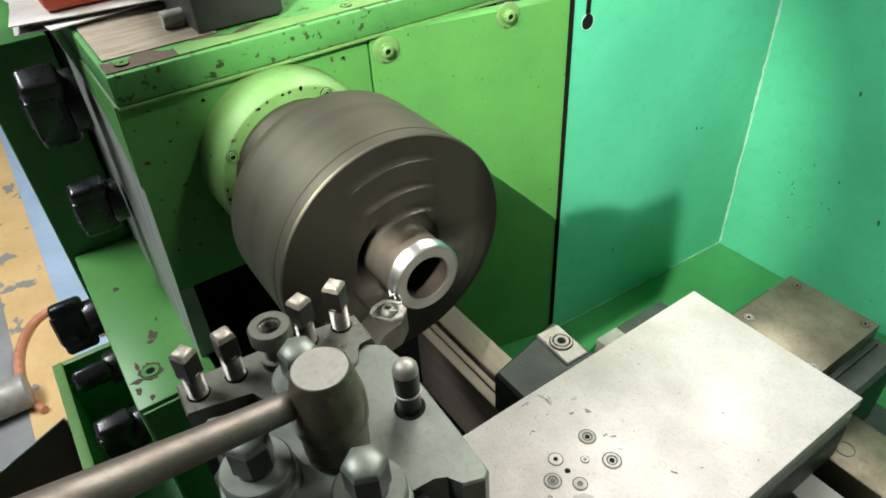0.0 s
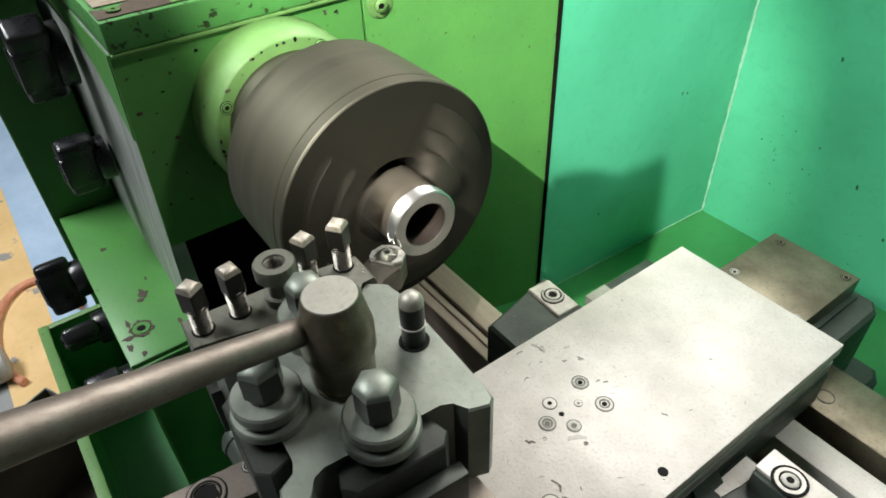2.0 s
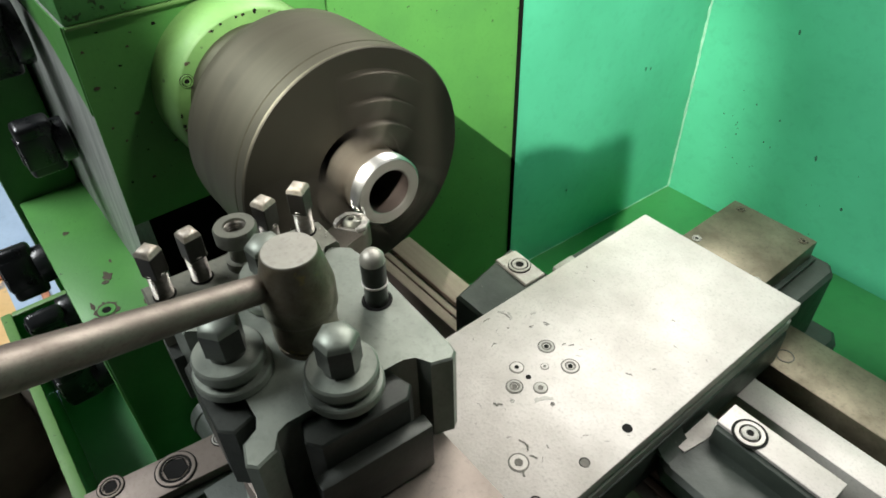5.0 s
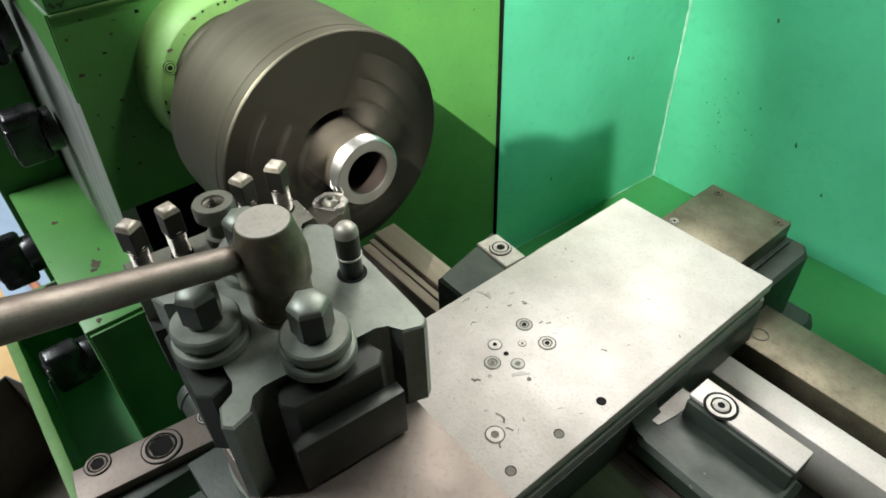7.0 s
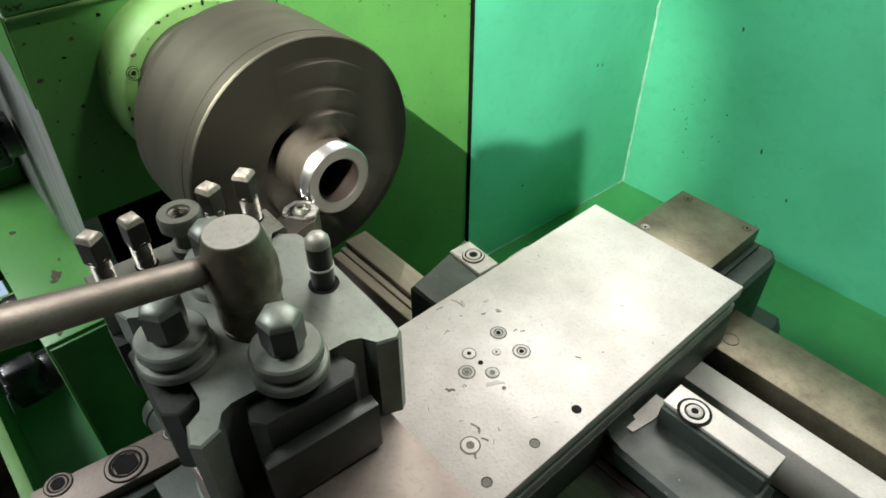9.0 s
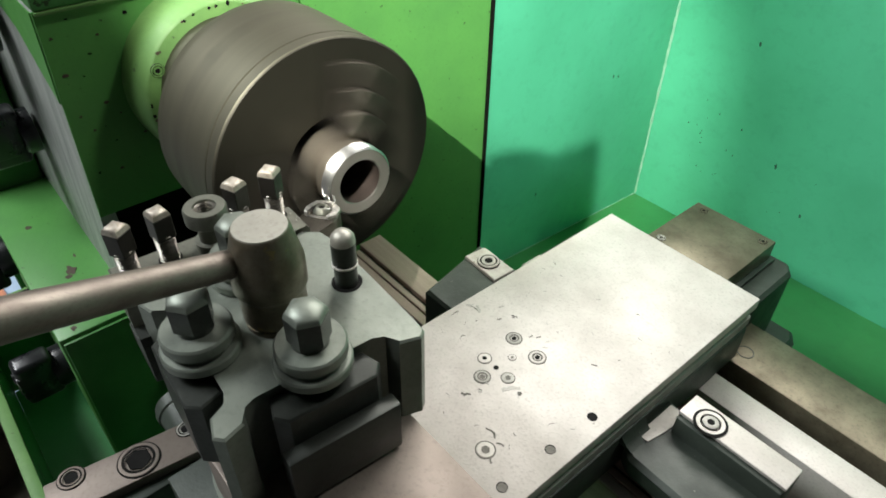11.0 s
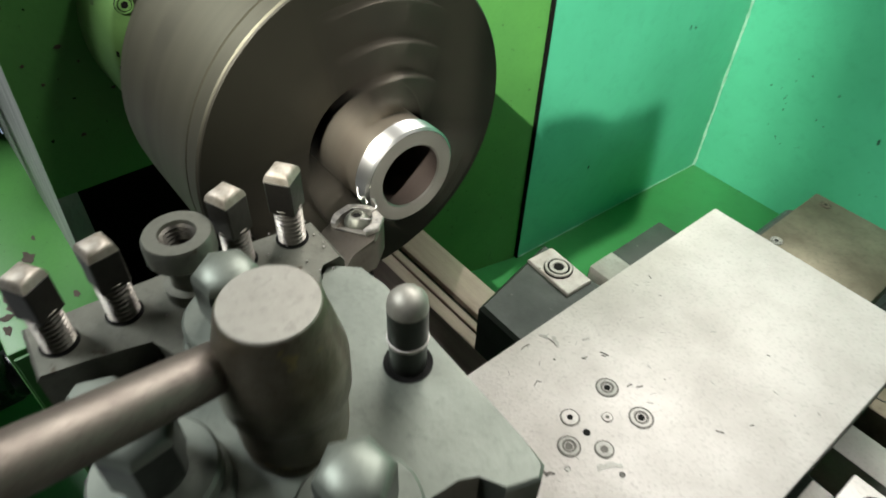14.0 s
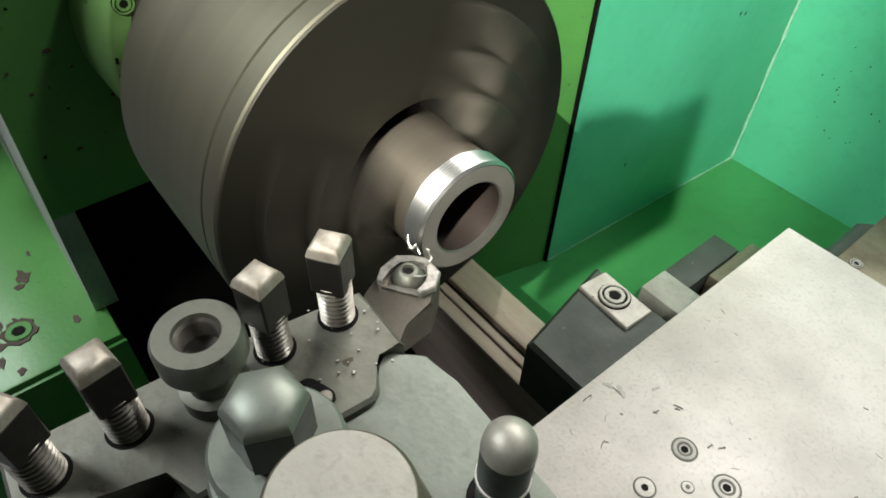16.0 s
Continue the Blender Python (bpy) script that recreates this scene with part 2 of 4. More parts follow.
def tube(bm, pts, r, seg=10):
    pts = [Vector(p) for p in pts]
    rings = []
    for i, p in enumerate(pts):
        d = (pts[min(i + 1, len(pts) - 1)] - pts[max(i - 1, 0)]).normalized()
        a = d.orthogonal().normalized() if not rings else (last - d * last.dot(d)).normalized()
        last = a
        b = d.cross(a)
        rr = r[i] if isinstance(r, (list, tuple)) else r
        rings.append([bm.verts.new(p + rr * (math.cos(2 * math.pi * k / seg) * a + math.sin(2 * math.pi * k / seg) * b)) for k in range(seg)])
    for u, v in zip(rings, rings[1:]):
        for k in range(seg):
            bm.faces.new((u[k], u[(k + 1) % seg], v[(k + 1) % seg], v[k]))
    bm.faces.new(rings[0][::-1])
    bm.faces.new(rings[-1])
    return bm


def mesh_of(name, bm, material, smooth=35):
    bmesh.ops.recalc_face_normals(bm, faces=bm.faces[:])
    for e in bm.edges:
        e.smooth = len(e.link_faces) == 2 and e.calc_face_angle(0) < radians(smooth)
    for f in bm.faces:
        f.smooth = True
    me = bpy.data.meshes.new(name)
    bm.to_mesh(me)
    bm.free()
    me.materials.append(material)
    return me


def part(name, bm, material, parent, label="", m=None):
    ob = new(name, mesh_of(name, bm, material))
    ob.parent = parent
    if m is not None:
        ob.matrix_basis = m
    return tagged(ob, label)


def thing(name, label, category, group="", kind="", m=None):
    ob = new(name)
    ob.empty_display_size = 0.02
    if m is not None:
        ob.matrix_basis = m
    return tagged(ob, label, category, group, kind)


def solid(name, bm, material, label="", category="", group="", kind=""):
    return tagged(new(name, mesh_of(name, bm, material)), label, category, group, kind)


def B():
    return bmesh.new()


def hexagon(r, turn=0.0):
    return [(r * math.cos(radians(60 * i + turn)), r * math.sin(radians(60 * i + turn))) for i in range(6)]


XAX = pose(0, 0, 0, 0, 90, 0)          # turns z to x


def socket_screw(parent, m, r, ring=ZINC, head=0.0015, label="", name="screw", key=0.375):
    """A countersunk socket-head screw whose top lies at m, looking along its z."""
    h = head
    s = part(name, turned(B(), [(0, -0.001), (r * 0.93, -0.001), (r * 0.93, h * 0.8), (r * 0.90, h), (r * 0.78, h), (r * 0.75, h * 0.1), (r * 0.63, h * 0.1),
                                (r * 0.62, h), (r * key * 1.06, h), (r * key * 1.02, -0.0008), (0, -0.0008)], 28), ring, parent, label, m)
    part("socket", prism(B(), hexagon(r * key), -0.0006, h * 0.72), HOLE, s, "dark hexagon socket")
    part("groove", turned(B(), [(r * 0.61, h * 0.12), (r * 0.77, h * 0.12), (r * 0.77, h * 0.55), (r * 0.61, h * 0.55), (r * 0.61, h * 0.12)], 28), HOLE, s)
    part("rim_gap", turned(B(), [(r * 0.92, -0.0005), (r, -0.0005), (r, h * 0.35), (r * 0.92, h * 0.35)], 28), HOLE, s)
    return s


# ---- the hall ----
solid("floor", box(B(), -5, 5, -4, 4, -0.1, 0), FLOORM, "worn grey concrete workshop floor", "floor", kind="structure")
solid("wall_north", box(B(), -5, 5, 4, 4.15, 0, 3.6), WALLP, "plain dark grey hall wall, unseen", "wall", kind="structure")
solid("wall_south", box(B(), -5, 5, -4.15, -4, 0, 3.6), WALLP, "plain dark grey hall wall, unseen", "wall", kind="structure")
solid("wall_west", box(B(), -5.15, -5, -4.15, 4.15, 0, 3.6), WALLP, "plain dark grey hall wall, unseen", "wall", kind="structure")
solid("wall_east", box(B(), 5, 5.15, -4.15, 4.15, 0, 3.6), WALLP, "plain dark grey hall wall, unseen", "wall", kind="structure")
solid("ceiling", box(B(), -5.15, 5.15, -4.15, 4.15, 3.6, 3.75), CEILP, "plain dark grey hall ceiling, unseen", "ceiling", kind="structure")
solid("floor_stripe_blue", box(B(), -4.5, 0.8, -0.355, -0.05, 0.0, 0.004), BLUE, "light blue painted floor stripe", "floor marking", kind="structure")
solid("floor_stripe_yellow", box(B(), -4.5, 0.8, -0.51, -0.355, 0.0, 0.005), YELLOW, "worn yellow painted floor stripe", "floor marking", kind="structure")

AY, AZ = 0.0186, 1.1163                # spindle axis

# ---- headstock ----
head = thing("lathe_headstock", "green enamelled lathe headstock with chipped paint and a flanged spindle nose", "lathe headstock")
bm = B()
prism(bm, [(-0.125, 1.0), (0.1255, 1.0), (0.1255, 1.2035), (-0.118, 1.2035)], -0.003, 0.0, m=Matrix(((0, 0, 1, 0), (1, 0, 0, 0), (0, 1, 0, 0), (0, 0, 0, 1))))
part("face_plate", bm, GREEN, head)
YZX = Matrix(((0, 0, 1, 0), (1, 0, 0, 0), (0, 1, 0, 0), (0, 0, 0, 1)))
part("front_wall", prism(B(), [(-0.1285, 0.9005), (-0.1250, 1.0), (-0.1181, 1.2035), (-0.1100, 1.2035), (-0.1100, 0.9005)], -0.42, -0.0032, m=YZX), GREY, head, "rubbed bare grey front wall")
part("upper_front_wall", prism(B(), [(-0.42, 0.2030), (-0.42, 0.186), (-0.16, 0.178), (-0.09, 0.166), (-0.0034, 0.122), (-0.0034, 0.2030)], 0.0, 0.0012, m=Matrix(((1, 0, 0, 0), (0, 0.0338, -1, -0.1250), (0, 1, 0, 1.0), (0, 0, 0, 1)))), GREEN, head)
# hollow behind and under the chuck, its shade painted near-black
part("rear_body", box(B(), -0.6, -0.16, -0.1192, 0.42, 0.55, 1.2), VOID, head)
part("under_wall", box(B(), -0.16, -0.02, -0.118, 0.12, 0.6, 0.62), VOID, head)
part("top_cover", box(B(), -0.60, 0.004, -0.118, 0.40, 1.2045, 1.232, 0.003), GREEN_TOP, head, "chipped green top cover")
part("cover_lip", box(B(), 0.0006, 0.0048, -0.117, 0.355, 1.2012, 1.2044, 0.0008), LIME, head, "pale rubbed edge of the top cover")
part("bare_top", box(B(), -0.30, -0.034, -0.112, -0.01, 1.2322, 1.2336, 0.0005), BARE, head, "bare scratched steel top plate")
# worn strip along the front edge of the top cover
bm = B()
random.seed(4)
lo, hi = [], []
for i in range(25):
    y = -0.116 + i * 0.0072
    lo.append((-0.001 - 0.0006 * random.random(), y))
    hi.append((-0.030 + 0.006 * random.random() + 0.006 * math.sin(i * 0.9), y))
prism(bm, lo + hi[::-1], 1.2322, 1.2331)
part("worn_edge", bm, RUST, head, "brown bare patch where paint wore off")
bm = B()
lo, hi = [], []
for i in range(22):
    y = -0.055 + i * 0.0165
    lo.append((-0.001 - 0.0006 * random.random(), y))
    hi.append((-0.020 - 0.004 * random.random() - 0.005 * math.sin(i * 1.3) * (i < 14), y))
prism(bm, lo + hi[::-1], 1.2326, 1.2337)
part("paint_edge", bm, LIME, head, "light green old paint edge")
for y in (-0.1, 0.115):
    socket_screw(head, pose(-0.014, y, 1.2338), 0.006, LIME)
# chips in the paint of the face
random.seed(31)
for i in range(22):
    cy, cz, q = random.uniform(-0.112, -0.045), random.uniform(1.03, 1.19), random.uniform(0.0008, 0.0024)
    if i > 14:
        cy, cz = random.uniform(-0.112, 0.12), random.uniform(1.185, 1.199)
    part("paint_chip", prism(B(), [(q * random.uniform(0.4, 1.2) * math.cos(k * 0.9), 1.4 * q * random.uniform(0.4, 1.2) * math.sin(k * 0.9)) for k in range(7)], 0, 0.0004), RUST if i % 3 else HOLE, head, "dark chip in the paint", pose(0.0002, cy, cz) @ XAX)
# side panel held by two bolts
part("side_panel", prism(B(), [(0.001, 0.128), (0.0520, 0.3545), (0.0320, 0.3560), (-0.018, 0.128)], 0.60, 1.2035), GREEN, head)
for x, y, z in ((0.0048, 0.1440, 1.1870), (0.0345, 0.2800, 1.1975)):
    bt = part("bolt", turned(B(), [(0, 0), (0.0142, 0), (0.0142, 0.0014), (0.0136, 0.0018), (0.0078, 0.0018), (0.0078, 0.0030), (0.0066, 0.0032), (0.0066, 0.0075), (0.0056, 0.0085), (0.0035, 0.009), (0.003, 0.006), (0, 0.006)], 24),
              LIME, head, "green painted washer bolt", pose(x, y, z, 0, 0, -11.6) @ XAX)
    part("socket", turned(B(), [(0, 0.0063), (0.0028, 0.0063), (0.0028, 0.0075), (0, 0.0075)], 12), HOLE, bt)
# spindle flange
SP = pose(0, AY, AZ) @ XAX
fl = part("spindle_flange", turned(B(), [(0.0, 0.0), (0.0858, 0.0), (0.0852, 0.028), (0.0846, 0.034), (0.0832, 0.039), (0.0812, 0.0440), (0.0796, 0.0462), (0.0780, 0.0470), (0.060, 0.047), (0.060, 0.02), (0, 0.02)], 96), LIME, head, "pale green spindle flange ring", SP)
for k in range(4):
    a = radians(152 + 90 * k)
    socket_screw(fl, pose(-0.0735 * math.sin(a), 0.0735 * math.cos(a), 0.0475), 0.0062, LIME)
random.seed(17)
for i in range(16):
    a, q = radians(random.uniform(60, 215)), random.uniform(0.0010, 0.0026)
    r = random.uniform(0.0765, 0.0782)
    part("rim_chip", prism(B(), [(q * random.uniform(0.4, 1.2) * math.cos(k * 0.9), q * random.uniform(0.4, 1.2) * math.sin(k * 0.9)) for k in range(7)], -0.0002, 0.0003), HOLE if i % 3 else RUST, fl, "", pose(-r * math.sin(a), r * math.cos(a), 0.0470))
# ledge of the feed gearbox in front
part("gearbox_ledge", box(B(), -0.30, 0.030, -0.208, -0.1205, 0.62, 0.9, 0.003), GREEN, head, "light green gearbox top with a rust patch")
part("ledge_end", box(B(), 0.0302, 0.034, -0.205, -0.1195, 0.55, 0.895, 0.001), DKGREEN, head)
part("bed_end_cover", box(B(), 0.0302, 0.200, -0.1190, -0.1182, 0.62, 0.80), DKGREEN, head)
part("gearbox_front", box(B(), -0.75, -0.3005, -0.215, -0.1295, 0.55, 1.19, 0.004), DKGREEN, head, "dark green raised gearbox front")
ls = part("ledge_screw", turned(B(), [(0.0045, 0.0004), (0.0052, 0.0012), (0.0092, 0.0012), (0.0098, 0.0)], 32), GREEN, head, "green painted socket screw", pose(-0.0185, -0.1812, 0.9005))
part("socket", prism(B(), hexagon(0.0050, 20), -0.0003, 0.0009), HOLE, ls, "black hexagon socket")
part("chipped_rim", prism(B(), [((0.0128 + 0.0018 * math.sin(k * 2.3)) * math.cos(k * 0.3), (0.0125 + 0.0018 * math.cos(k * 1.7)) * math.sin(k * 0.3)) for k in range(21)], -0.0003, 0.0003), RUST, ls, "rusty chipped rim")
random.seed(9)
for cx, cy, sx, sy in ((-0.075, -0.163, 0.010, 0.006), (-0.066, -0.168, 0.004, 0.004), (-0.10, -0.152, 0.004, 0.002), (-0.035, -0.192, 0.009, 0.0022), (-0.03, -0.181, 0.008, 0.002),
                       (-0.012, -0.197, 0.004, 0.007), (0.004, -0.2, 0.007, 0.003), (-0.19, -0.178, 0.004, 0.004), (-0.005, -0.143, 0.006, 0.003), (0.02, -0.19, 0.004, 0.003)):
    pts = []
    for k in range(11):
        q = 0.6 + 0.6 * random.random()
        pts.append((cx + sx * q * math.cos(k * 0.571), cy + sy * q * math.sin(k * 0.571)))
    part("rust_patch", prism(B(), pts, 0.9001, 0.9005), RUST, head, "rusty paint chip")


def knob(m, s=1.0):
    """A bar knob on a disc, its shaft along -y."""
    bm = B()
    turned(bm, [(0, 0), (0.026 * s, 0), (0.026 * s, 0.012), (0.024 * s, 0.016), (0, 0.016)], 32, pose(0, 0, 0, 90, 0, 0))
    k = part("knob", bm, BLACK, head, "black plastic bar knob", m)
    bm = B()
    box(bm, -0.013 * s, 0.013 * s, -0.052, -0.012, -0.036 * s, 0.036 * s, 0.006, seg=3)
    part("grip", bm, BLACK, k)
    bm = B()
    box(bm, -0.0145 * s, -0.0005, -0.053, -0.02, -0.022 * s, 0.022 * s, 0.003, m=pose(0.0145 * s, 0, 0))
    part("rib", bm, BLACK, k)
    ring = [(0.0055 * math.cos(radians(a)), -0.0535, (0.013 if math.sin(radians(a)) > 0 else -0.013) * s + 0.0055 * math.sin(radians(a))) for a in range(5, 366, 30)]
    part("ridge", tube(B(), ring, 0.0012, 6), BLACK, k, "raised oval ridge")


knob(pose(-0.185, -0.129, 1.150, 0, 25, 0), 1.3)
knob(pose(-0.195, -0.129, 1.018, 0, 12, 0), 1.0)
knob(pose(-0.36, -0.215, 1.17, 0, 0, 0), 1.1)
knob(pose(-0.205, -0.208, 0.862, 0, -20, 0), 0.95)
knob(pose(-0.120, -0.208, 0.842, 0, 40, 0), 0.8)
knob(pose(-0.050, -0.208, 0.800, 0, 10, 0), 0.95)

# ---- added lamp fixture out of view; its plate casts the door shadow ----
LAMP, LIT = Vector((0.66, -0.60, 1.92)), Vector((0.063, 0.49, 0.80))
added_lamp_rig = thing("added_lamp_rig", "added unseen lamp fixture with a shadow-casting plate", "lamp")
part("shade", turned(B(), [(0.020, -0.085), (0.030, -0.080), (0.048, -0.035), (0.056, 0.010), (0.054, 0.010), (0.046, -0.033), (0.028, -0.076), (0.020, -0.080)], 40), DKGREEN, added_lamp_rig, "dark green lamp shade", look(LAMP, LIT) @ pose(0, 0, 0, 180, 0, 0))
part("rod", tube(B(), [LAMP + Vector((0.04, -0.06, 0.075)), LAMP + Vector((0.04, -0.06, 1.68))], 0.008, 12), ZINC, added_lamp_rig, "hanging steel rod")
# unseen plate, its outline cut to the shadow on the door panel
part("shadow_plate", prism(B(), [(-0.02, -0.0648), (0.0198, -0.0173), (0.0196, -0.0007), (0.0191, 0.0151), (0.0179, 0.0322), (0.0106, 0.0247), (0.0009, 0.0157), (-0.0043, 0.0147), (-0.0091, 0.0132), (-0.0155, 0.0084), (-0.0226, 0.003)], -0.0015, 0.0015), DKGREEN, added_lamp_rig, "added unseen plate shaped to cast the door shadow", look(LAMP.lerp(LIT, 0.30), LIT))
part("plate_wire", tube(B(), [look(LAMP, LIT) @ Vector((0, -0.056, 0.0)), look(LAMP.lerp(LIT, 0.30), LIT) @ Vector((0, -0.062, 0))], 0.002, 8), ZINC, added_lamp_rig, "bent wire holding the shadow plate")

# what lies on the headstock
solid("orange_case", box(B(), -0.30, -0.165, -0.13, 0.0, 1.2455, 1.29, 0.006), ORANGE, "orange plastic case lying on papers", "case")
random.seed(3)
sheets = thing("paper_stack", "stack of grubby paper sheets on the headstock", "paper")
for i in range(6):
    a = random.uniform(-9, 9)
    part("sheet", box(B(), -0.11, 0.075, -0.10, 0.105, 0, 0.0012, m=pose(-0.225 + random.uniform(-.012, .012), -0.055 + random.uniform(-.012, .012), 1.2338 + i * 0.0019, random.uniform(-.4, .4), random.uniform(-.4, .4), a)), PAPER if i != 3 else DKBOX, sheets)
tool = thing("charcoal_block", "charcoal grey steel block lying on the headstock", "block")
part("block", box(B(), -0.17, -0.036, -0.026, 0.060, 1.2335, 1.276, 0.004), DKBOX, tool)
part("pin", tube(B(), [(-0.075, -0.046, 1.2425), (-0.075, -0.025, 1.2425)], 0.0075, 16), PLATE_EDGE, tool, "grey steel pin")

# ---- chip guard ----
guard = thing("chip_guard", "sea-green sheet-metal chip guard behind the lathe", "chip guard")
part("door_panel", prism(B(), [(0.0555, 0.3585), (0.0742, 0.7425), (0.0700, 0.7427), (0.0515, 0.3585)], 0.6905, 1.5), TEAL, guard, "sea-green door panel with a keyhole")
# near-black strips stand in for the shaded gap beside the door
part("door_gap_back", box(B(), 0.0, 0.0512, 0.3570, 0.3600, 0.60, 1.5), VOID, guard)
part("door_gap_line", box(B(), 0.0525, 0.0562, 0.3563, 0.3583, 0.6905, 1.5, 0.0004), VOID, guard)
bm = B()
turned(bm, [(0, 0), (0.0085, 0), (0.0085, 0.0006), (0, 0.0006)], 24, pose(0.0570, 0.3790, 1.1720) @ XAX)
box(bm, 0.0566, 0.0576, 0.3755, 0.3822, 1.178, 1.2000, 0.0003)
part("keyhole", bm, HOLE, guard, "dark keyhole with a worn rim")
part("keyhole_rim", turned(B(), [(0.0088, -0.0004), (0.0088, 0.0004), (0.0100, 0.0004), (0.0100, -0.0004)], 28), BEAD, guard, "", pose(0.0572, 0.3790, 1.1720) @ XAX)
part("back_panel", box(B(), 0.0745, 1.9, 0.743, 0.747, 0.0, 1.57, 0.0006), TEAL, guard)
part("drip_tray", box(B(), -0.2, 1.9, 0.172, 0.7425, 0.685, 0.691, 0.0006), TRAYM, guard, "sea-green drip tray, oily")
random.seed(11)
bm = B()
tube(bm, [(0.0755 + 0.0008 * random.random(), 0.7415, 0.692 + i * 0.0065) for i in range(124)], [0.0011 + 0.0014 * random.random() ** 2 for i in range(124)], 6)
part("weld_bead", bm, BEAD, guard, "pale sealing bead in the corner")
bm = B()
tube(bm, [(0.0565 + 0.0187 * i / 54, 0.360 + i * 0.007, 0.6925) for i in range(55)], [0.0004 + 0.0008 * random.random() ** 2 for i in range(55)], 6)
part("weld_bead", bm, BEAD, guard)
for y, x, z in ((0.6131, 0.0682, 0.962), (0.625, 0.0688, 0.958), (0.47, 0.0612, 0.80)):
    part("chip_mark", prism(B(), [(0.0035 * (0.3 + random.random()) * math.cos(k * 0.9), 0.0016 * (0.3 + random.random()) * math.sin(k * 0.9)) for k in range(7)], 0, 0.0004), MARK, guard, "chipped paint mark", pose(x, y, z) @ XAX)
for x, z in ((0.217, 1.0275), (0.30, 0.86), (0.52, 0.90), (0.36, 0.80)):
    part("chip_mark", prism(B(), [(0.0020 * (0.4 + random.random()) * math.cos(k * 0.9), 0.0042 * (0.4 + random.random()) * math.sin(k * 0.9)) for k in range(7)], 0, 0.0004), MARK, guard, "chipped paint mark", pose(x, 0.7428, z, 90, 0, 0))
for i in range(26):
    x, z, q = random.gauss(0.185, 0.022), random.uniform(0.79, 0.92), random.uniform(0.0006, 0.0016)
    if i > 17:
        x, z = random.uniform(0.25, 0.62), random.uniform(0.72, 1.02)
    part("chip_mark", prism(B(), [(q * random.uniform(0.3, 1.2) * math.cos(k * 0.9), 1.6 * q * random.uniform(0.3, 1.2) * math.sin(k * 0.9)) for k in range(7)], 0, 0.0003), MARK, guard, "", pose(x, 0.7428, z, 90, 0, 0))
tray = thing("swarf_tray", "green sheet-metal swarf tray in front of the gearbox", "tray")
part("tray_side", box(B(), -0.262, 0.7, -0.288, -0.284, 0.60, 0.76, 0.001), TRAYM, tray)
part("tray_end", box(B(), -0.266, -0.262, -0.288, -0.209, 0.60, 0.76, 0.001), TRAYM, tray)
part("tray_floor", box(B(), -0.262, 0.7, -0.284, 0.17, 0.595, 0.600), TRAYM, tray)
part("tray_rim", box(B(), -0.268, 0.7, -0.294, -0.2805, 0.7602, 0.766, 0.002), LIME, tray)
part("end_rim", box(B(), -0.268, -0.258, -0.2803, -0.1300, 0.7602, 0.7655, 0.002), LIME, tray)

# ---- stand under the lathe ----
stand = thing("lathe_stand", "green sheet-metal pedestal under the lathe", "machine stand")
part("pedestal", box(B(), -0.58, 0.10, -0.19, 0.16, 0.06, 0.548, 0.004), DKGREEN, stand)
part("tail_pedestal", box(B(), 1.10, 1.58, -0.19, 0.36, 0.06, 0.594, 0.004), DKGREEN, stand)
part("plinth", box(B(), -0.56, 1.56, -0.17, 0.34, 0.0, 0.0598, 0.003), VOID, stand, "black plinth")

# ---- bed ----
bed = thing("lathe_bed", "cast lathe bed with scraped steel ways", "lathe bed")
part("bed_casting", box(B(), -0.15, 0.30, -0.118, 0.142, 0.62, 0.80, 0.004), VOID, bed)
part("bed_rib", box(B(), 0.30, 1.6, 0.0895, 0.170, 0.62, 0.80, 0.004), TRAYM, bed, "green painted inner bed web")
part("rear_casting", box(B(), 0.252, 1.6, 0.207, 0.359, 0.691, 0.85, 0.004), CAST, bed)
part("flat_way", box(B(), 0.0980, 0.585, 0.1130, 0.1430, 0.80, 0.905, 0.0015), BEDST, bed)
part("way_groove", box(B(), 0.1000, 0.585, 0.1085, 0.1128, 0.80, 0.899), CAST, bed)
part("guide_way", box(B(), 0.1040, 0.585, 0.1010, 0.1083, 0.80, 0.9035, 0.0012), BEDST, bed)
part("guide_step", box(B(), 0.1060, 1.6, 0.0890, 0.1008, 0.80, 0.9015, 0.0015), BEDST, bed)
part("worn_strip", box(B(), 0.44, 1.6, 0.0896, 0.1002, 0.9017, 0.9028, 0.0004), PLATE, bed, "bright worn strip of the way")
part("front_way", box(B(), 0.30, 1.6, -0.16, -0.08, 0.80, 0.88, 0.004), CAST, bed)
part("rear_end", box(B(), 0.2470, 0.2725, 0.2662, 0.3390, 0.85, 0.9035, 0.0015), CAST, bed, "dark end of the rear ways")
part("rear_flat_way", box(B(), 0.2735, 1.6, 0.2925, 0.3575, 0.85, 0.903, 0.002), OLIVE, bed, "oil-browned rear way")
part("rear_groove", box(B(), 0.2730, 1.6, 0.276, 0.2920, 0.85, 0.866), CAST, bed)
part("rear_guide_end", box(B(), 0.2470, 0.3995, 0.2350, 0.2660, 0.85, 0.9045, 0.0015), PLATE_EDGE, bed, "dull end of the rear guide way")
part("rear_guide_way", box(B(), 0.4000, 1.6, 0.2350, 0.2660, 0.85, 0.905, 0.0015), PLATE, bed, "bright worn rear guide way")
part("rear_guide_side", box(B(), 0.2730, 1.6, 0.2665, 0.2755, 0.85, 0.884, 0.001), CAST, bed)
part("plug", turned(B(), [(0.0085, 0.0), (0.0085, 0.0004), (0.0075, 0.0004), (0.0075, 0.0)], 28), CAST, bed, "round plug in the way", pose(0.4840, 0.314, 0.9031))

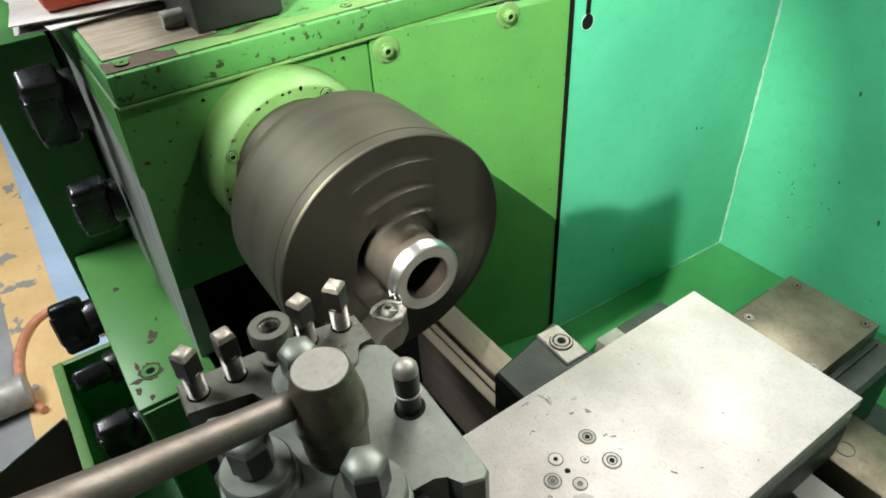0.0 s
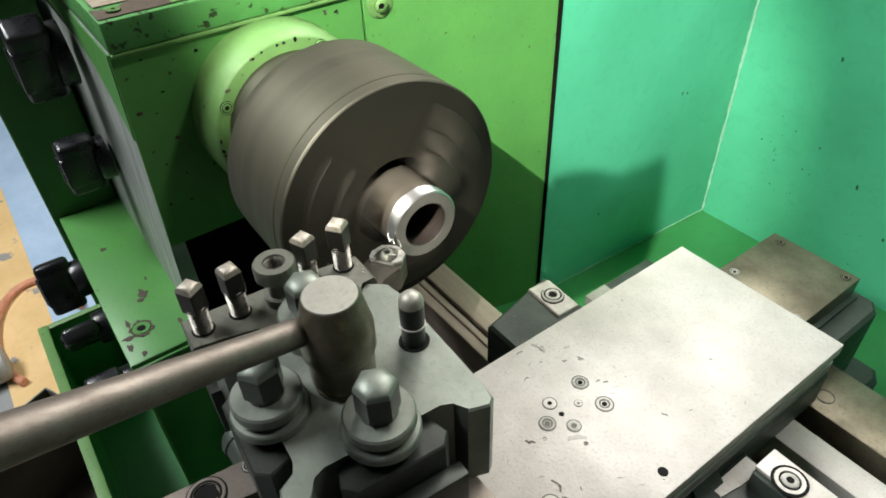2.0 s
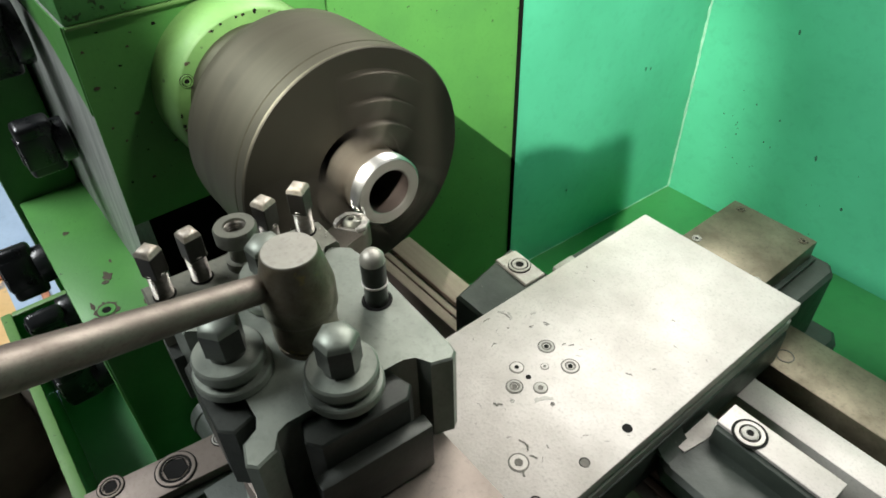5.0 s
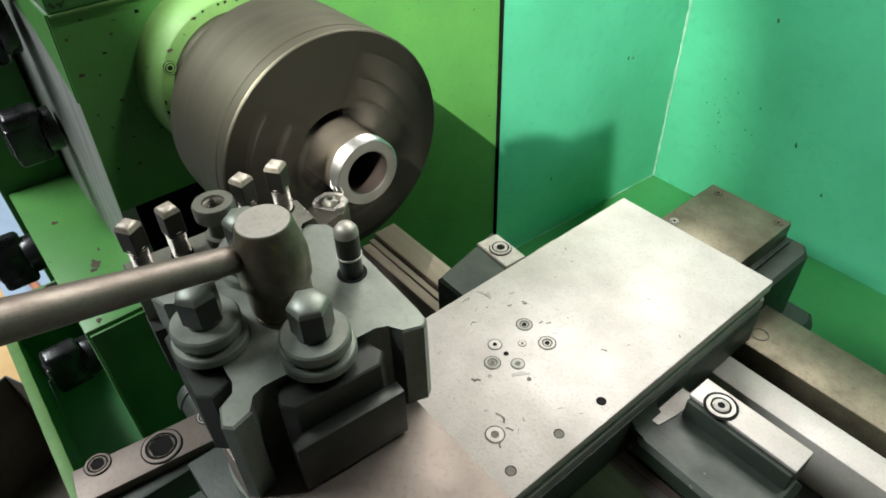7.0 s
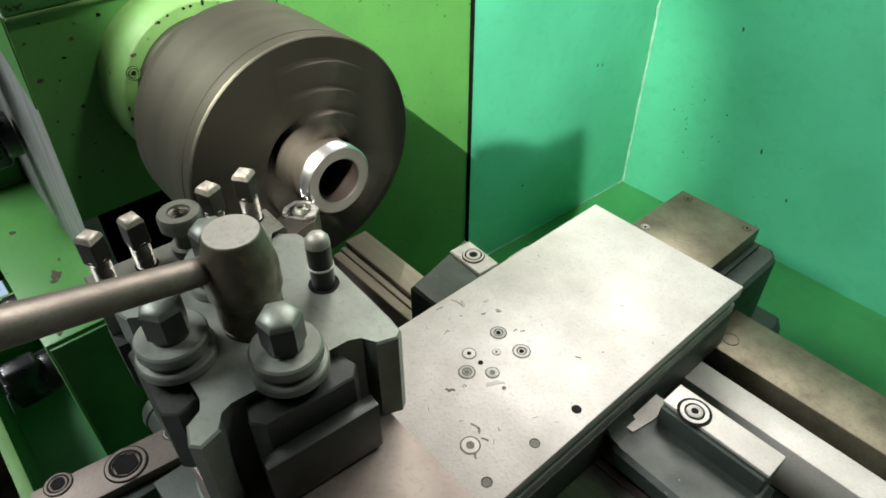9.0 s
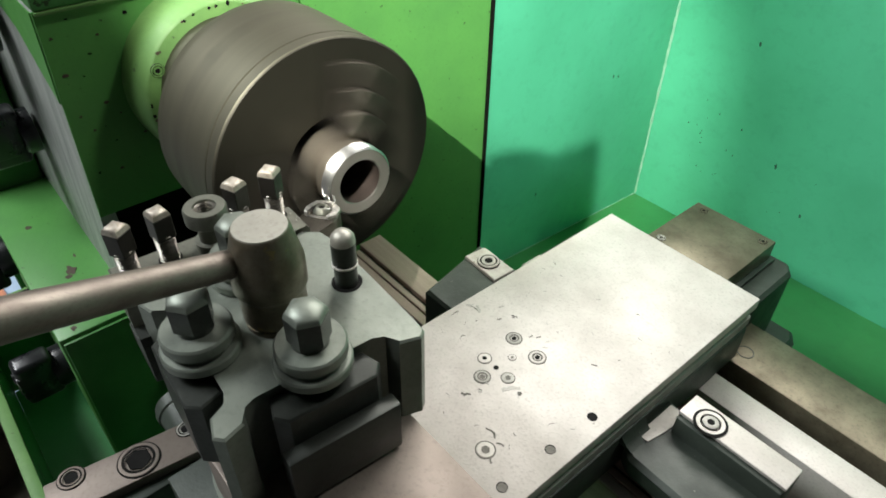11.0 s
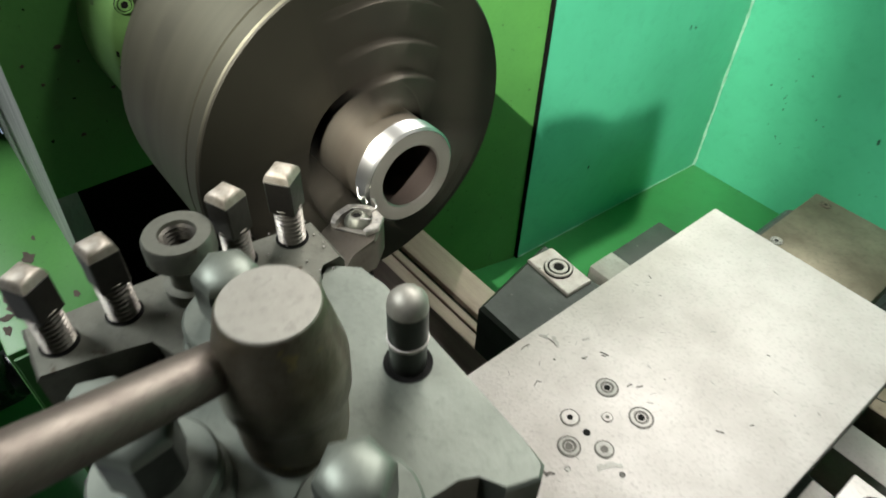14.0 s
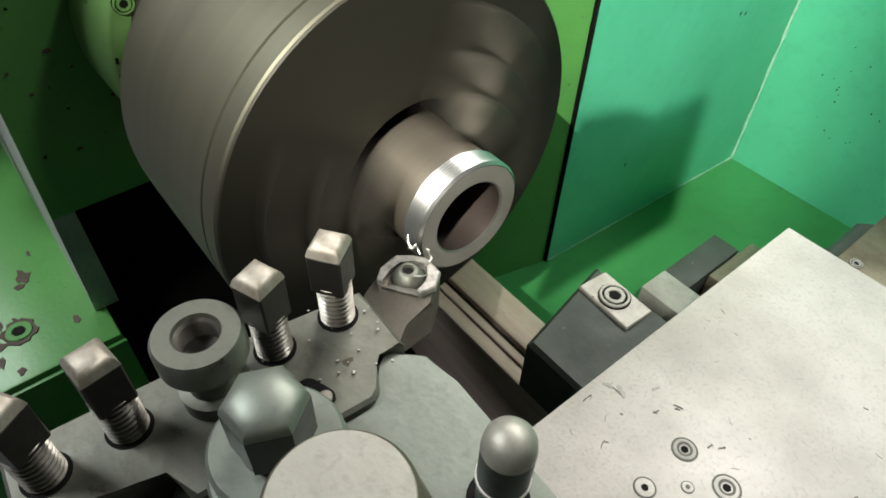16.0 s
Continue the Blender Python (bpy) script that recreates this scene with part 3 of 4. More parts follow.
# ---- saddle ----
saddle = thing("lathe_saddle", "oily dark cast saddle of the lathe carriage", "saddle")
part("saddle_body", box(B(), 0.310, 0.482, -0.27, 0.2985, 0.905, 0.9495, 0.004), CAST, saddle)


def wing(pts, z0, z1, bev=0.003):
    part("wing", prism(B(), pts, z0, z1, bev), CAST, saddle)


wing([(0.2535, 0.088), (0.3095, 0.088), (0.3095, 0.180), (0.2345, 0.1785)], 0.904, 0.9565)
part("wiper", prism(B(), [(0.2420, 0.1505), (0.2885, 0.1480), (0.2895, 0.1740), (0.2440, 0.1765)], 0.9567, 0.9600, 0.0008), WIPER, saddle, "bright steel wiper clip")
socket_screw(saddle, pose(0.2645, 0.1625, 0.9602), 0.0118, PLATE_EDGE, 0.0022)
wing([(0.482, 0.114), (0.4870, 0.1050), (0.4960, 0.0990), (0.598, 0.0970), (0.598, 0.164), (0.482, 0.174)], 0.923, 0.942, 0.004)
wing([(0.482, 0.122), (0.596, 0.120), (0.596, 0.162), (0.482, 0.172)], 0.9055, 0.9228)
bm = B()
prism(bm, [(0.4822, 0.9422), (0.4940, 0.9422), (0.4890, 0.9438), (0.4850, 0.9475), (0.4822, 0.9515)], 0.0, 0.030, m=Matrix(((1, 0, 0, 0), (0, 0, 1, 0.104), (0, 1, 0, 0), (0, 0, 0, 1))))
part("fillet", bm, CAST, saddle, "oily cast fillet")
part("wing_rib", box(B(), 0.5010, 0.592, 0.146, 0.176, 0.905, 0.9605, 0.003), CAST, saddle)
part("wiper", box(B(), 0.5005, 0.592, 0.1505, 0.1755, 0.9607, 0.9645, 0.001), PLATE, saddle, "bright steel wiper strip")
part("pad", prism(B(), [(0.4865, 0.122), (0.4960, 0.122), (0.5000, 0.144), (0.5000, 0.168), (0.4865, 0.168)], 0.9422, 0.9435), PLATE, saddle)
w = part("wiper_screw", turned(B(), [(0, 0), (0.0064, 0), (0.0064, 0.0016), (0.0058, 0.0020), (0.0030, 0.0020)], 32), PLATE_EDGE, saddle, "socket screw in a black ringed recess", pose(0.5238, 0.1588, 0.9646))
part("socket", prism(B(), hexagon(0.0031), 0.0005, 0.00205), HOLE, w)
part("ring", turned(B(), [(0.0068, 0.0001), (0.0068, 0.0006), (0.0079, 0.0006), (0.0079, 0.0001)], 32), HOLE, w, "black ring")
part("washer", turned(B(), [(0.0083, 0.0001), (0.0083, 0.0012), (0.0112, 0.0012), (0.0112, 0.0001)], 32), PLATE, w, "bright washer ring")
part("recess", turned(B(), [(0.0113, 0.0001), (0.0113, 0.0007), (0.0136, 0.0007), (0.0136, 0.0001)], 36), HOLE, w, "black recess ring")
part("front_bar", box(B(), -0.017, 0.017, -0.06, 0.06, 0.930, 0.940, 0.0012, pose(0.2475, -0.205, 0, 0, 0, -7)), BROWN, saddle, "browned steel clamp bar")
boss = part("screw_boss", turned(B(), [(0, 0), (0.0165, 0), (0.0185, 0.002), (0.0185, 0.040), (0, 0.040)], 36), CAST, saddle, "round cast boss of the feed screw", pose(0.1870, -0.1500, 0.9120) @ XAX)
part("boss_ring", turned(B(), [(0.0186, 0.006), (0.0200, 0.007), (0.0200, 0.014), (0.0186, 0.015)], 36), CAST, boss, "dark collar")
part("front_wing", box(B(), 0.225, 0.275, -0.262, -0.135, 0.86, 0.9295, 0.003), CAST, saddle)
socket_screw(saddle, pose(0.2480, -0.1980, 0.9403), 0.0165, BROWN, 0.0012, key=0.60)
socket_screw(saddle, pose(0.2305, -0.2438, 0.9403), 0.0105, BROWN, 0.001, key=0.52)
socket_screw(saddle, pose(0.2440, -0.1580, 0.9403), 0.0078, PLATE_EDGE, 0.001, key=0.5)

# ---- cross slide ----
ZP = 0.984                             # top of the cross slide
cross = thing("cross_slide", "ground steel cross slide with screw holes and scratches", "cross slide")
part("plate", box(B(), 0.3095, 0.4815, -0.085, 0.2990, ZP - 0.0125, ZP, 0.0010), PLATE, cross)
# front end of the same slide, its shade painted with the dark material
part("slide_front_shaded", box(B(), 0.3100, 0.4810, -0.190, -0.0855, 0.9525, ZP - 0.0005, 0.0012), CAST, cross, "front of the slide, shade put into its grey-green colour")
part("slide_body", prism(B(), [(0.3150, 0.9500), (0.4800, 0.9500), (0.4800, 0.9600), (0.4690, ZP - 0.0126), (0.3150, ZP - 0.0126)], 0.085, -0.2985, m=Matrix(((1, 0, 0, 0), (0, 0, -1, 0), (0, 1, 0, 0), (0, 0, 0, 1)))), PLATE_EDGE, cross)


def plate_screw(x, y, r, ring, sunk, key):
    """A screw sunk into the slide: dark gap, ring, dished middle and a small socket."""
    m = pose(x, y, ZP)
    part("rim_gap", turned(B(), [(r * 0.86, -0.001), (r * 0.86, 0.00022), (r, 0.00022), (r, -0.001)], 32), SCAR, cross, "", m)
    sc = part("screw", turned(B(), [(0, -0.001), (r * 0.85, -0.001), (r * 0.85, 0.0003), (r * 0.80, 0.0006), (r * 0.62, 0.0006), (r * 0.56, 0.0006 - sunk), (r * key, 0.0006 - sunk)], 32), ring, cross, "sunk steel screw", m)
    part("socket", prism(B(), hexagon(r * key * 1.05, 12), -0.0006, 0.00068 - sunk), SCAR if key > 0.33 else HOLE, sc, "dark hexagon socket")
    if sunk > 0.0002:
        part("dish", turned(B(), [(r * 0.40, 0.00062 - sunk), (r * 0.57, 0.00064 - sunk), (r * 0.59, 0.00064)], 28), SCAR, sc)


for x, y, r, ring, sunk, key in ((0.3715, 0.0895, 0.0074, PLATE_EDGE, 0.0003, 0.30), (0.3990, 0.0892, 0.0078, PLATE, 0.0003, 0.30), (0.3718, 0.0548, 0.0062, PLATE, 0.0, 0.32),
                                 (0.3848, 0.0400, 0.0072, PLATE_EDGE, 0.0003, 0.34), (0.3990, 0.0550, 0.0060, PLATE_EDGE, 0.0, 0.40), (0.3858, 0.0730, 0.0036, PLATE, 0.0, 0.36), (0.4360, -0.0045, 0.0078, PLATE, 0.0, 0.42)):
    plate_screw(x, y, r, ring, sunk, key)
for x, y, r, stuff in ((0.3850, 0.0552, 0.0023, HOLE), (0.3940, 0.0290, 0.0017, PLATE_EDGE), (0.4160, 0.0510, 0.0018, SCAR), (0.4670, 0.0780, 0.0040, HOLE), (0.4660, 0.0320, 0.0041, SCAR), (0.4650, -0.0160, 0.0042, SCAR)):
    hole = part("tapped_hole", turned(B(), [(0, -0.0006), (r, -0.0006), (r, 0.0002), (0, 0.0002)], 22), HOLE, cross, "small dark tapped hole", pose(x, y, ZP))
    if stuff is not HOLE:
        part("plug", turned(B(), [(0, 0.0002), (r * 0.84, 0.0002), (r * 0.84, 0.0004), (0, 0.0004)], 20), stuff, hole, "grey filled hole", pose(0.0003, -0.0003, 0))


def scar(x, y, length, wide, turn, material=SCAR, label="dark gouge in the steel"):
    """A ragged curved gouge with a raised lip."""
    n = 7
    lo = [(length * (k / n - 0.5), 0.06 * length * math.sin(math.pi * k / n) - wide * random.uniform(0.2, 0.6)) for k in range(n + 1)]
    hi = [(length * (k / n - 0.5), 0.06 * length * math.sin(math.pi * k / n) + wide * random.uniform(0.2, 0.6)) for k in range(n + 1)]
    part("gouge", prism(B(), lo + hi[::-1], -0.0002, 0.00025), material, cross, label, pose(x, y, ZP, 0, 0, turn))


random.seed(21)
for x, y, length, wide, turn in ((0.4265, 0.0095, 0.0085, 0.0016, 12), (0.4310, 0.0090, 0.0055, 0.0018, -40), (0.4395, 0.0068, 0.0060, 0.0016, 25), (0.4445, -0.0080, 0.0050, 0.0018, -30), (0.3900, 0.0190, 0.0055, 0.0022, 50),
                                 (0.3880, 0.0165, 0.0045, 0.0018, 10), (0.3840, 0.1065, 0.0045, 0.0014, 60), (0.3530, 0.1085, 0.0060, 0.0012, 20), (0.4350, 0.1190, 0.0050, 0.0012, 30), (0.3470, 0.0960, 0.0040, 0.0010, 80),
                                 (0.3239, 0.0883, 0.0076, 0.0010, -1), (0.3163, 0.0711, 0.0075, 0.0007, 89), (0.3536, 0.1069, 0.0032, 0.0013, 25), (0.3793, 0.1023, 0.0037, 0.0012, 85), (0.3414, 0.0561, 0.0058, 0.0006, 113), (0.3355, 0.0789, 0.0017, 0.0012, 25), (0.3468, 0.0948, 0.0026, 0.0012, 35)):
    scar(x, y, length, wide, turn)
for x, y, length, wide, turn in ((0.4085, 0.0490, 0.0150, 0.0040, 58), (0.3255, 0.0900, 0.0090, 0.0030, -25), (0.3175, 0.0870, 0.0060, 0.0026, 30), (0.3370, 0.1080, 0.0050, 0.0020, 70)):
    scar(x, y, length, wide, turn, PLATE_EDGE, "dull dent in the steel")
for i in range(46):
    x, y = random.uniform(0.313, 0.475), random.uniform(-0.02, 0.20)
    scar(x, y, random.uniform(0.0012, 0.0045), random.uniform(0.0003, 0.0009), random.uniform(0, 180), PLATE_EDGE if i % 3 else SCAR, "fine scratch")
# cover at the rear of the slide
cover = thing("screw_cover", "oil-stained steel cover over the cross-feed screw", "cover")
part("cover_plate", box(B(), 0.3435, 0.4390, 0.2995, 0.4195, 0.9420, 0.9635, 0.0012), OLIVE, cover)
part("cover_lip", box(B(), 0.3400, 0.4440, 0.2995, 0.4215, 0.9375, 0.9418, 0.0008), CAST, cover)
part("cover_block", prism(B(), [(0.3270, 0.300), (0.4560, 0.300), (0.4660, 0.316), (0.4660, 0.420), (0.4560, 0.434), (0.345, 0.434), (0.3270, 0.416)], 0.850, 0.9370, 0.004), CAST, cover)
part("lower_block", prism(B(), [(0.366, 0.3595), (0.480, 0.3595), (0.490, 0.368), (0.490, 0.462), (0.480, 0.478), (0.366, 0.478)], 0.691, 0.822, 0.006), CAST, cover)
part("cover_neck", box(B(), 0.355, 0.455, 0.3600, 0.428, 0.8222, 0.8498), CAST, cover)
for x, y, ring in ((0.3575, 0.4090, OLIVE), (0.4295, 0.4090, OLIVE), (0.3560, 0.3300, PLATE_EDGE), (0.4310, 0.3190, PLATE_EDGE)):
    socket_screw(cover, pose(x, y, 0.9635), 0.0052, ring, 0.0006)


# ---- compound slide ----
comp = thing("compound_slide", "browned steel compound slide under the tool post", "compound slide")
part("slide_top", box(B(), 0.372, 0.60, -0.172, -0.0655, 1.030, 1.072, 0.0015), BROWN, comp)
part("swivel_base", turned(B(), [(0, 0), (0.056, 0), (0.056, 0.0452), (0, 0.0452)], 64), POST, comp, "", pose(0.380, -0.118, 0.9843))

# ---- tool post ----
TP = pose(0.368, -0.111, 0, 0, 0, -4)
ZT = 1.137
post = thing("tool_post", "blackened steel quick-change tool post with hexagon lock bolts", "tool post", m=TP)
quad = [(0.044, 0.034), (0.047, 0.041), (0.0565, 0.044), (0.060, 0.056), (0.0555, 0.0605), (0.044, 0.0565), (0.041, 0.047), (0.034, 0.044)]
outline = []
for k in range(4):
    c, s = (1, 0, -1, 0)[k], (0, 1, 0, -1)[k]
    corner = quad
    if k == 0:
        corner = quad[:4] + [(0.0565, 0.0605)]
    if k == 1:
        corner = [(0.0605, -0.046), (0.0588, 0.040), (0.0565, 0.0545), (0.0470, 0.0622), (0.0438, 0.0612), (0.0400, 0.0598), (0.0355, 0.0492), (0.0325, 0.0470), (0.0300, 0.0470)]
    outline += [(c * x - s * y, s * x + c * y) for x, y in corner]
part("body", prism(B(), outline, 1.0725, ZT, 0.0012), POST, post)


def lock_bolt(a):
    m = pose(0, 0, 0, 0, 0, a)
    w = part("clamp_block", prism(B(), [(0.045, -0.027), (0.057, -0.031), (0.064, -0.025), (0.064, 0.025), (0.057, 0.031), (0.045, 0.027)], 1.084, 1.131, 0.001), POSTDK, post, "black clamp block", m)
    if a == 0:
        part("clamp_jaw", box(B(), 0.0642, 0.074, -0.033, 0.033, 1.074, 1.112, 0.0015), POSTDK, w)
    w = part("washer", turned(B(), [(0, 0), (0.0202, 0), (0.0208, 0.0008), (0.0208, 0.0052), (0.0200, 0.0062), (0.0168, 0.0064), (0.0164, 0.0092), (0.0182, 0.0096), (0.0188, 0.0106), (0.0188, 0.0160), (0.0178, 0.0172), (0, 0.0172)], 48), POST, post, "stacked thick steel washers", m @ pose(0.043, 0, ZT + 0.0005))
    bm = B()
    turned(bm, [(0, 0), (0.0098, 0), (0.0098, 0.003), (0, 0.003)], 32)
    prism(bm, hexagon(0.0114, 10), 0.0031, 0.0185)
    part("bolt_head", bm, POSTDK, w, "", pose(0, 0, 0.0173))
    bm = B()
    rows = [(0.0114, 0.0186), (0.0110, 0.0204), (0.0096, 0.0222), (0.0065, 0.0238), (0.003, 0.0246), (0, 0.0248)]
    turned(bm, rows, 6, pose(0, 0, 0, 0, 0, 10))
    part("bolt_dome", bm, POST, w, "domed worn bolt top", pose(0, 0, 0.0174))


lock_bolt(0)
lock_bolt(-90)
lock_bolt(180)
nut = part("lever_nut", turned(B(), [(0, 0), (0.0172, 0), (0.0172, 0.003), (0.0164, 0.0035), (0.0164, 0.0050), (0.0178, 0.0056), (0.0182, 0.0230), (0.0190, 0.0252), (0.0199, 0.0268), (0.0200, 0.0410), (0.0194, 0.0440), (0.0158, 0.0590), (0.0152, 0.0618), (0.0144, 0.063), (0, 0.063)], 56), NUT, post, "browned lever nut", pose(0, 0, ZT))
LV = TP.inverted()
part("nut_top", turned(B(), [(0.0144, 0.0628), (0.0140, 0.0636), (0, 0.0637)], 48), NUTTOP, nut, "paler grey nut top")
lever = part("lever", tube(B(), [LV @ Vector(p) for p in ((0.3609, -0.115, 1.1764), (0.3792, -0.175, 1.2044), (0.4022, -0.25, 1.2395), (0.4175, -0.30, 1.2628), (0.4187, -0.304, 1.2647))], [0.0076, 0.0078, 0.0094, 0.0108, 0.0085], 24), ROD, post, "worn round steel lever")
pin = part("stop_pin", turned(B(), [(0, -0.004), (0.0068, -0.004), (0.0068, 0.014), (0.0060, 0.0148), (0.0072, 0.0158), (0.0072, 0.031), (0.0066, 0.0345), (0.0045, 0.037), (0.002, 0.0381), (0, 0.0384)], 32), POSTDK, post, "black pin with a dome", pose(-0.002, 0.0455, ZT))
part("dome", turned(B(), [(0.0073, 0.0308), (0.0068, 0.0346), (0.0047, 0.0373), (0.0021, 0.0384), (0, 0.0387)], 32), NUTTOP, pin, "pale grey dome")
part("collar", turned(B(), [(0.0066, 0.0142), (0.0076, 0.0146), (0.0076, 0.0158), (0.0066, 0.0162)], 32), PLATE, pin, "bright collar")
part("pin_hole", turned(B(), [(0, 0.0002), (0.0092, 0.0002), (0.0092, 0.0005), (0, 0.0005)], 28), HOLE, post, "", pose(-0.002, 0.0455, ZT))

# ---- tool holder ----
HM = pose(0.368, -0.111, 0, 0, 0, -4)
holder = thing("tool_holder", "dark steel tool holder with square-headed clamping screws", "tool holder", m=HM)
part("block", prism(B(), [(-0.0925, -0.066), (-0.0650, -0.066), (-0.0650, -0.0465), (-0.0612, -0.0405), (-0.0612, -0.0270), (-0.0480, -0.0240), (-0.0478, 0.0325), (-0.0502, 0.0360), (-0.0580, 0.0395), (-0.0622, 0.0415), (-0.0622, 0.0440), (-0.0600, 0.0515), (-0.0885, 0.0505), (-0.0915, 0.0)], 1.112, ZT + 0.003, 0.0012), HOLDER, holder)
part("lower_jaw", box(B(), -0.095, -0.0535, -0.066, 0.053, 1.073, 1.0925, 0.001), POSTDK, holder)
part("web", box(B(), -0.0665, -0.0535, -0.066, 0.053, 1.0926, 1.1119), POSTDK, holder)
bm = B()
for cx in (-0.0622, -0.0565):
    turned(bm, [(0, 0), (0.0036, 0), (0.0036, 0.0005), (0, 0.0005)], 18, pose(cx, 0.0185 + (cx + 0.0594) * 0.45, ZT + 0.0031))
box(bm, -0.0030, 0.0030, -0.0036, 0.0036, 0.0, 0.00045, m=pose(-0.0594, 0.0185, ZT + 0.0031, 0, 0, 24))
sl = part("slot", bm, HOLE, holder, "dark oval slot")
part("slot_pin", turned(B(), [(0, 0), (0.0022, 0), (0.0022, 0.0012), (0.0015, 0.0018), (0, 0.0018)], 16), WORNTOP, sl, "bright pin end in the slot", pose(-0.0560, 0.0202, ZT + 0.0034))


def set_screw(x, y, top, turn):
    zb = ZT + 0.003
    bm = B()
    prof = [(0, -0.002)]
    n = 9
    for i in range(n):
        z = i * 0.0022
        prof += [(0.0046, z), (0.0046, z + 0.0005), (0.0060, z + 0.0012), (0.0060, z + 0.0015)]
    prof += [(0.0050, n * 0.0022), (0, n * 0.0022)]
    turned(bm, prof, 24)
    part("screw_hole", turned(B(), [(0, 0.0001), (0.0070, 0.0001), (0.0070, 0.0004), (0, 0.0004)], 24), HOLE, holder, "", Matrix.Translation((x, y, zb)))
    s = part("set_screw", bm, THREAD, holder, "square-headed set screw", Matrix.Translation((x, y, zb)))
    hb, ht = 0.0170, top - zb
    part("head", box(B(), -0.0056, 0.0056, -0.0056, 0.0056, hb, ht - 0.003, 0.0006, pose(0, 0, 0, 0, 0, turn), seg=1), SCREW, s)
    bm = B()
    q = 0.0056
    for f, z in ((0.99, ht - 0.0032), (0.88, ht - 0.0008), (0.62, ht + 0.0008), (0.28, ht + 0.0015)):
        for sx, sy in ((-1, -1), (1, -1), (1, 1), (-1, 1)):
            bm.verts.new((q * f * sx, q * f * sy, z))
    bm.verts.ensure_lookup_table()
    for r in range(3):
        for k in range(4):
            bm.faces.new([bm.verts[i] for i in (r * 4 + k, r * 4 + (k + 1) % 4, r * 4 + 4 + (k + 1) % 4, r * 4 + 4 + k)])
    bm.faces.new([bm.verts[12 + k] for k in range(4)])
    bmesh.ops.transform(bm, verts=bm.verts[:], matrix=pose(0, 0, 0, 0, 0, turn))
    part("head_top", bm, WORNTOP, s, "rubbed crown, painted paler as if lit from above")


INV = HM.inverted()
for wx, wy, top, turn in ((0.2865, -0.1610, 1.1760, 35), (0.2865, -0.1375, 1.1760, 12), (0.2875, -0.0900, 1.1765, 25), (0.2885, -0.0665, 1.1765, 40)):
    v = INV @ Vector((wx, wy, 0))
    set_screw(v.x, v.y, top, turn)
v = INV @ Vector((0.2910, -0.1115, 0))
kn = part("height_nut", turned(B(), [(0, 0), (0.0105, 0), (0.0105, 0.006), (0.0075, 0.0065), (0.0075, 0.019), (0.0122, 0.0195), (0.0130, 0.0205), (0.0130, 0.0285), (0.0121, 0.0300), (0.0070, 0.0300), (0.0066, 0.029), (0.0066, 0.018), (0, 0.018)], 56), HOLDER, holder, "knurled round height nut", Matrix.Translation((v.x, v.y, ZT + 0.003)))
part("thread", turned(B(), [(0.0066, 0.0285), (0.0056, 0.0275), (0.0065, 0.0265), (0.0056, 0.0255), (0.0065, 0.0245), (0.0056, 0.0235), (0.0065, 0.0225), (0.0056, 0.0215), (0, 0.0205)], 32), THREAD, kn)

# ---- cutting tool ----
cut = thing("turning_tool", "steel turning tool with a clamped carbide insert", "turning tool")
part("shank", prism(B(), [(0.2735, -0.165), (0.2985, -0.165), (0.2985, -0.050), (0.2872, -0.0378), (0.2860, -0.0228), (0.2765, -0.0112), (0.2660, -0.0112), (0.2590, -0.0190), (0.2608, -0.0330), (0.2645, -0.0400), (0.2735, -0.053)], 1.0930, 1.1118, 0.0010), JAW, cut)
part("insert", prism(B(), [(0.2640, -0.0345), (0.2600, -0.0300), (0.2582, -0.0205), (0.2625, -0.0150), (0.2665, -0.0118), (0.2700, -0.0108), (0.2700, -0.0145), (0.2650, -0.0165), (0.2622, -0.0215), (0.2630, -0.0275), (0.2672, -0.0335)], 1.1119, 1.1158, 0.0006), CARBIDE, cut, "worn carbide insert")
part("clamp_lip", prism(B(), [(0.2700, -0.0108), (0.2768, -0.0112), (0.2818, -0.0178), (0.2808, -0.0248), (0.2782, -0.0248), (0.2775, -0.0185), (0.2735, -0.0150), (0.2702, -0.0145)], 1.1119, 1.1150, 0.0006), CARBIDE, cut, "bright worn seat edge")
part("chip_breaker", prism(B(), [(0.2668, -0.0345), (0.2800, -0.0252), (0.2775, -0.0232), (0.2690, -0.0300)], 1.1119, 1.1128, 0.0003), SCAR, cut, "oily chip dirt round the screw")
cs = part("clamp_screw", turned(B(), [(0, 0), (0.0068, 0), (0.0068, 0.0010), (0.0060, 0.0022), (0.0042, 0.0046), (0.0034, 0.0050), (0.0026, 0.0050), (0.0023, 0.003), (0, 0.003)], 32), HOLDER, cut, "round clamp screw", pose(0.2690, -0.0222, 1.1119))
part("socket", turned(B(), [(0, 0.0032), (0.0022, 0.0032), (0.0022, 0.0040), (0, 0.0040)], 6), HOLE, cs)
random.seed(8)


def swarf(x, y, z, n, step, name="swarf_curl"):
    pts = [Vector((x, y, z))]
    d = Vector((random.uniform(-1, 1), random.uniform(-1, 1), random.uniform(0, 0.6))).normalized()
    for i in range(n):
        d = (d + 0.8 * Vector((random.uniform(-1, 1), random.uniform(-1, 1), random.uniform(-0.5, 0.6)))).normalized()
        pts.append(pts[-1] + d * step)
        pts[-1].z = max(pts[-1].z, z)
    solid(name, tube(B(), pts, [0.0004 + 0.0004 * random.random() for p in pts], 5), CHIP, "small bright curled steel chip", "metal chip", "steel chips")


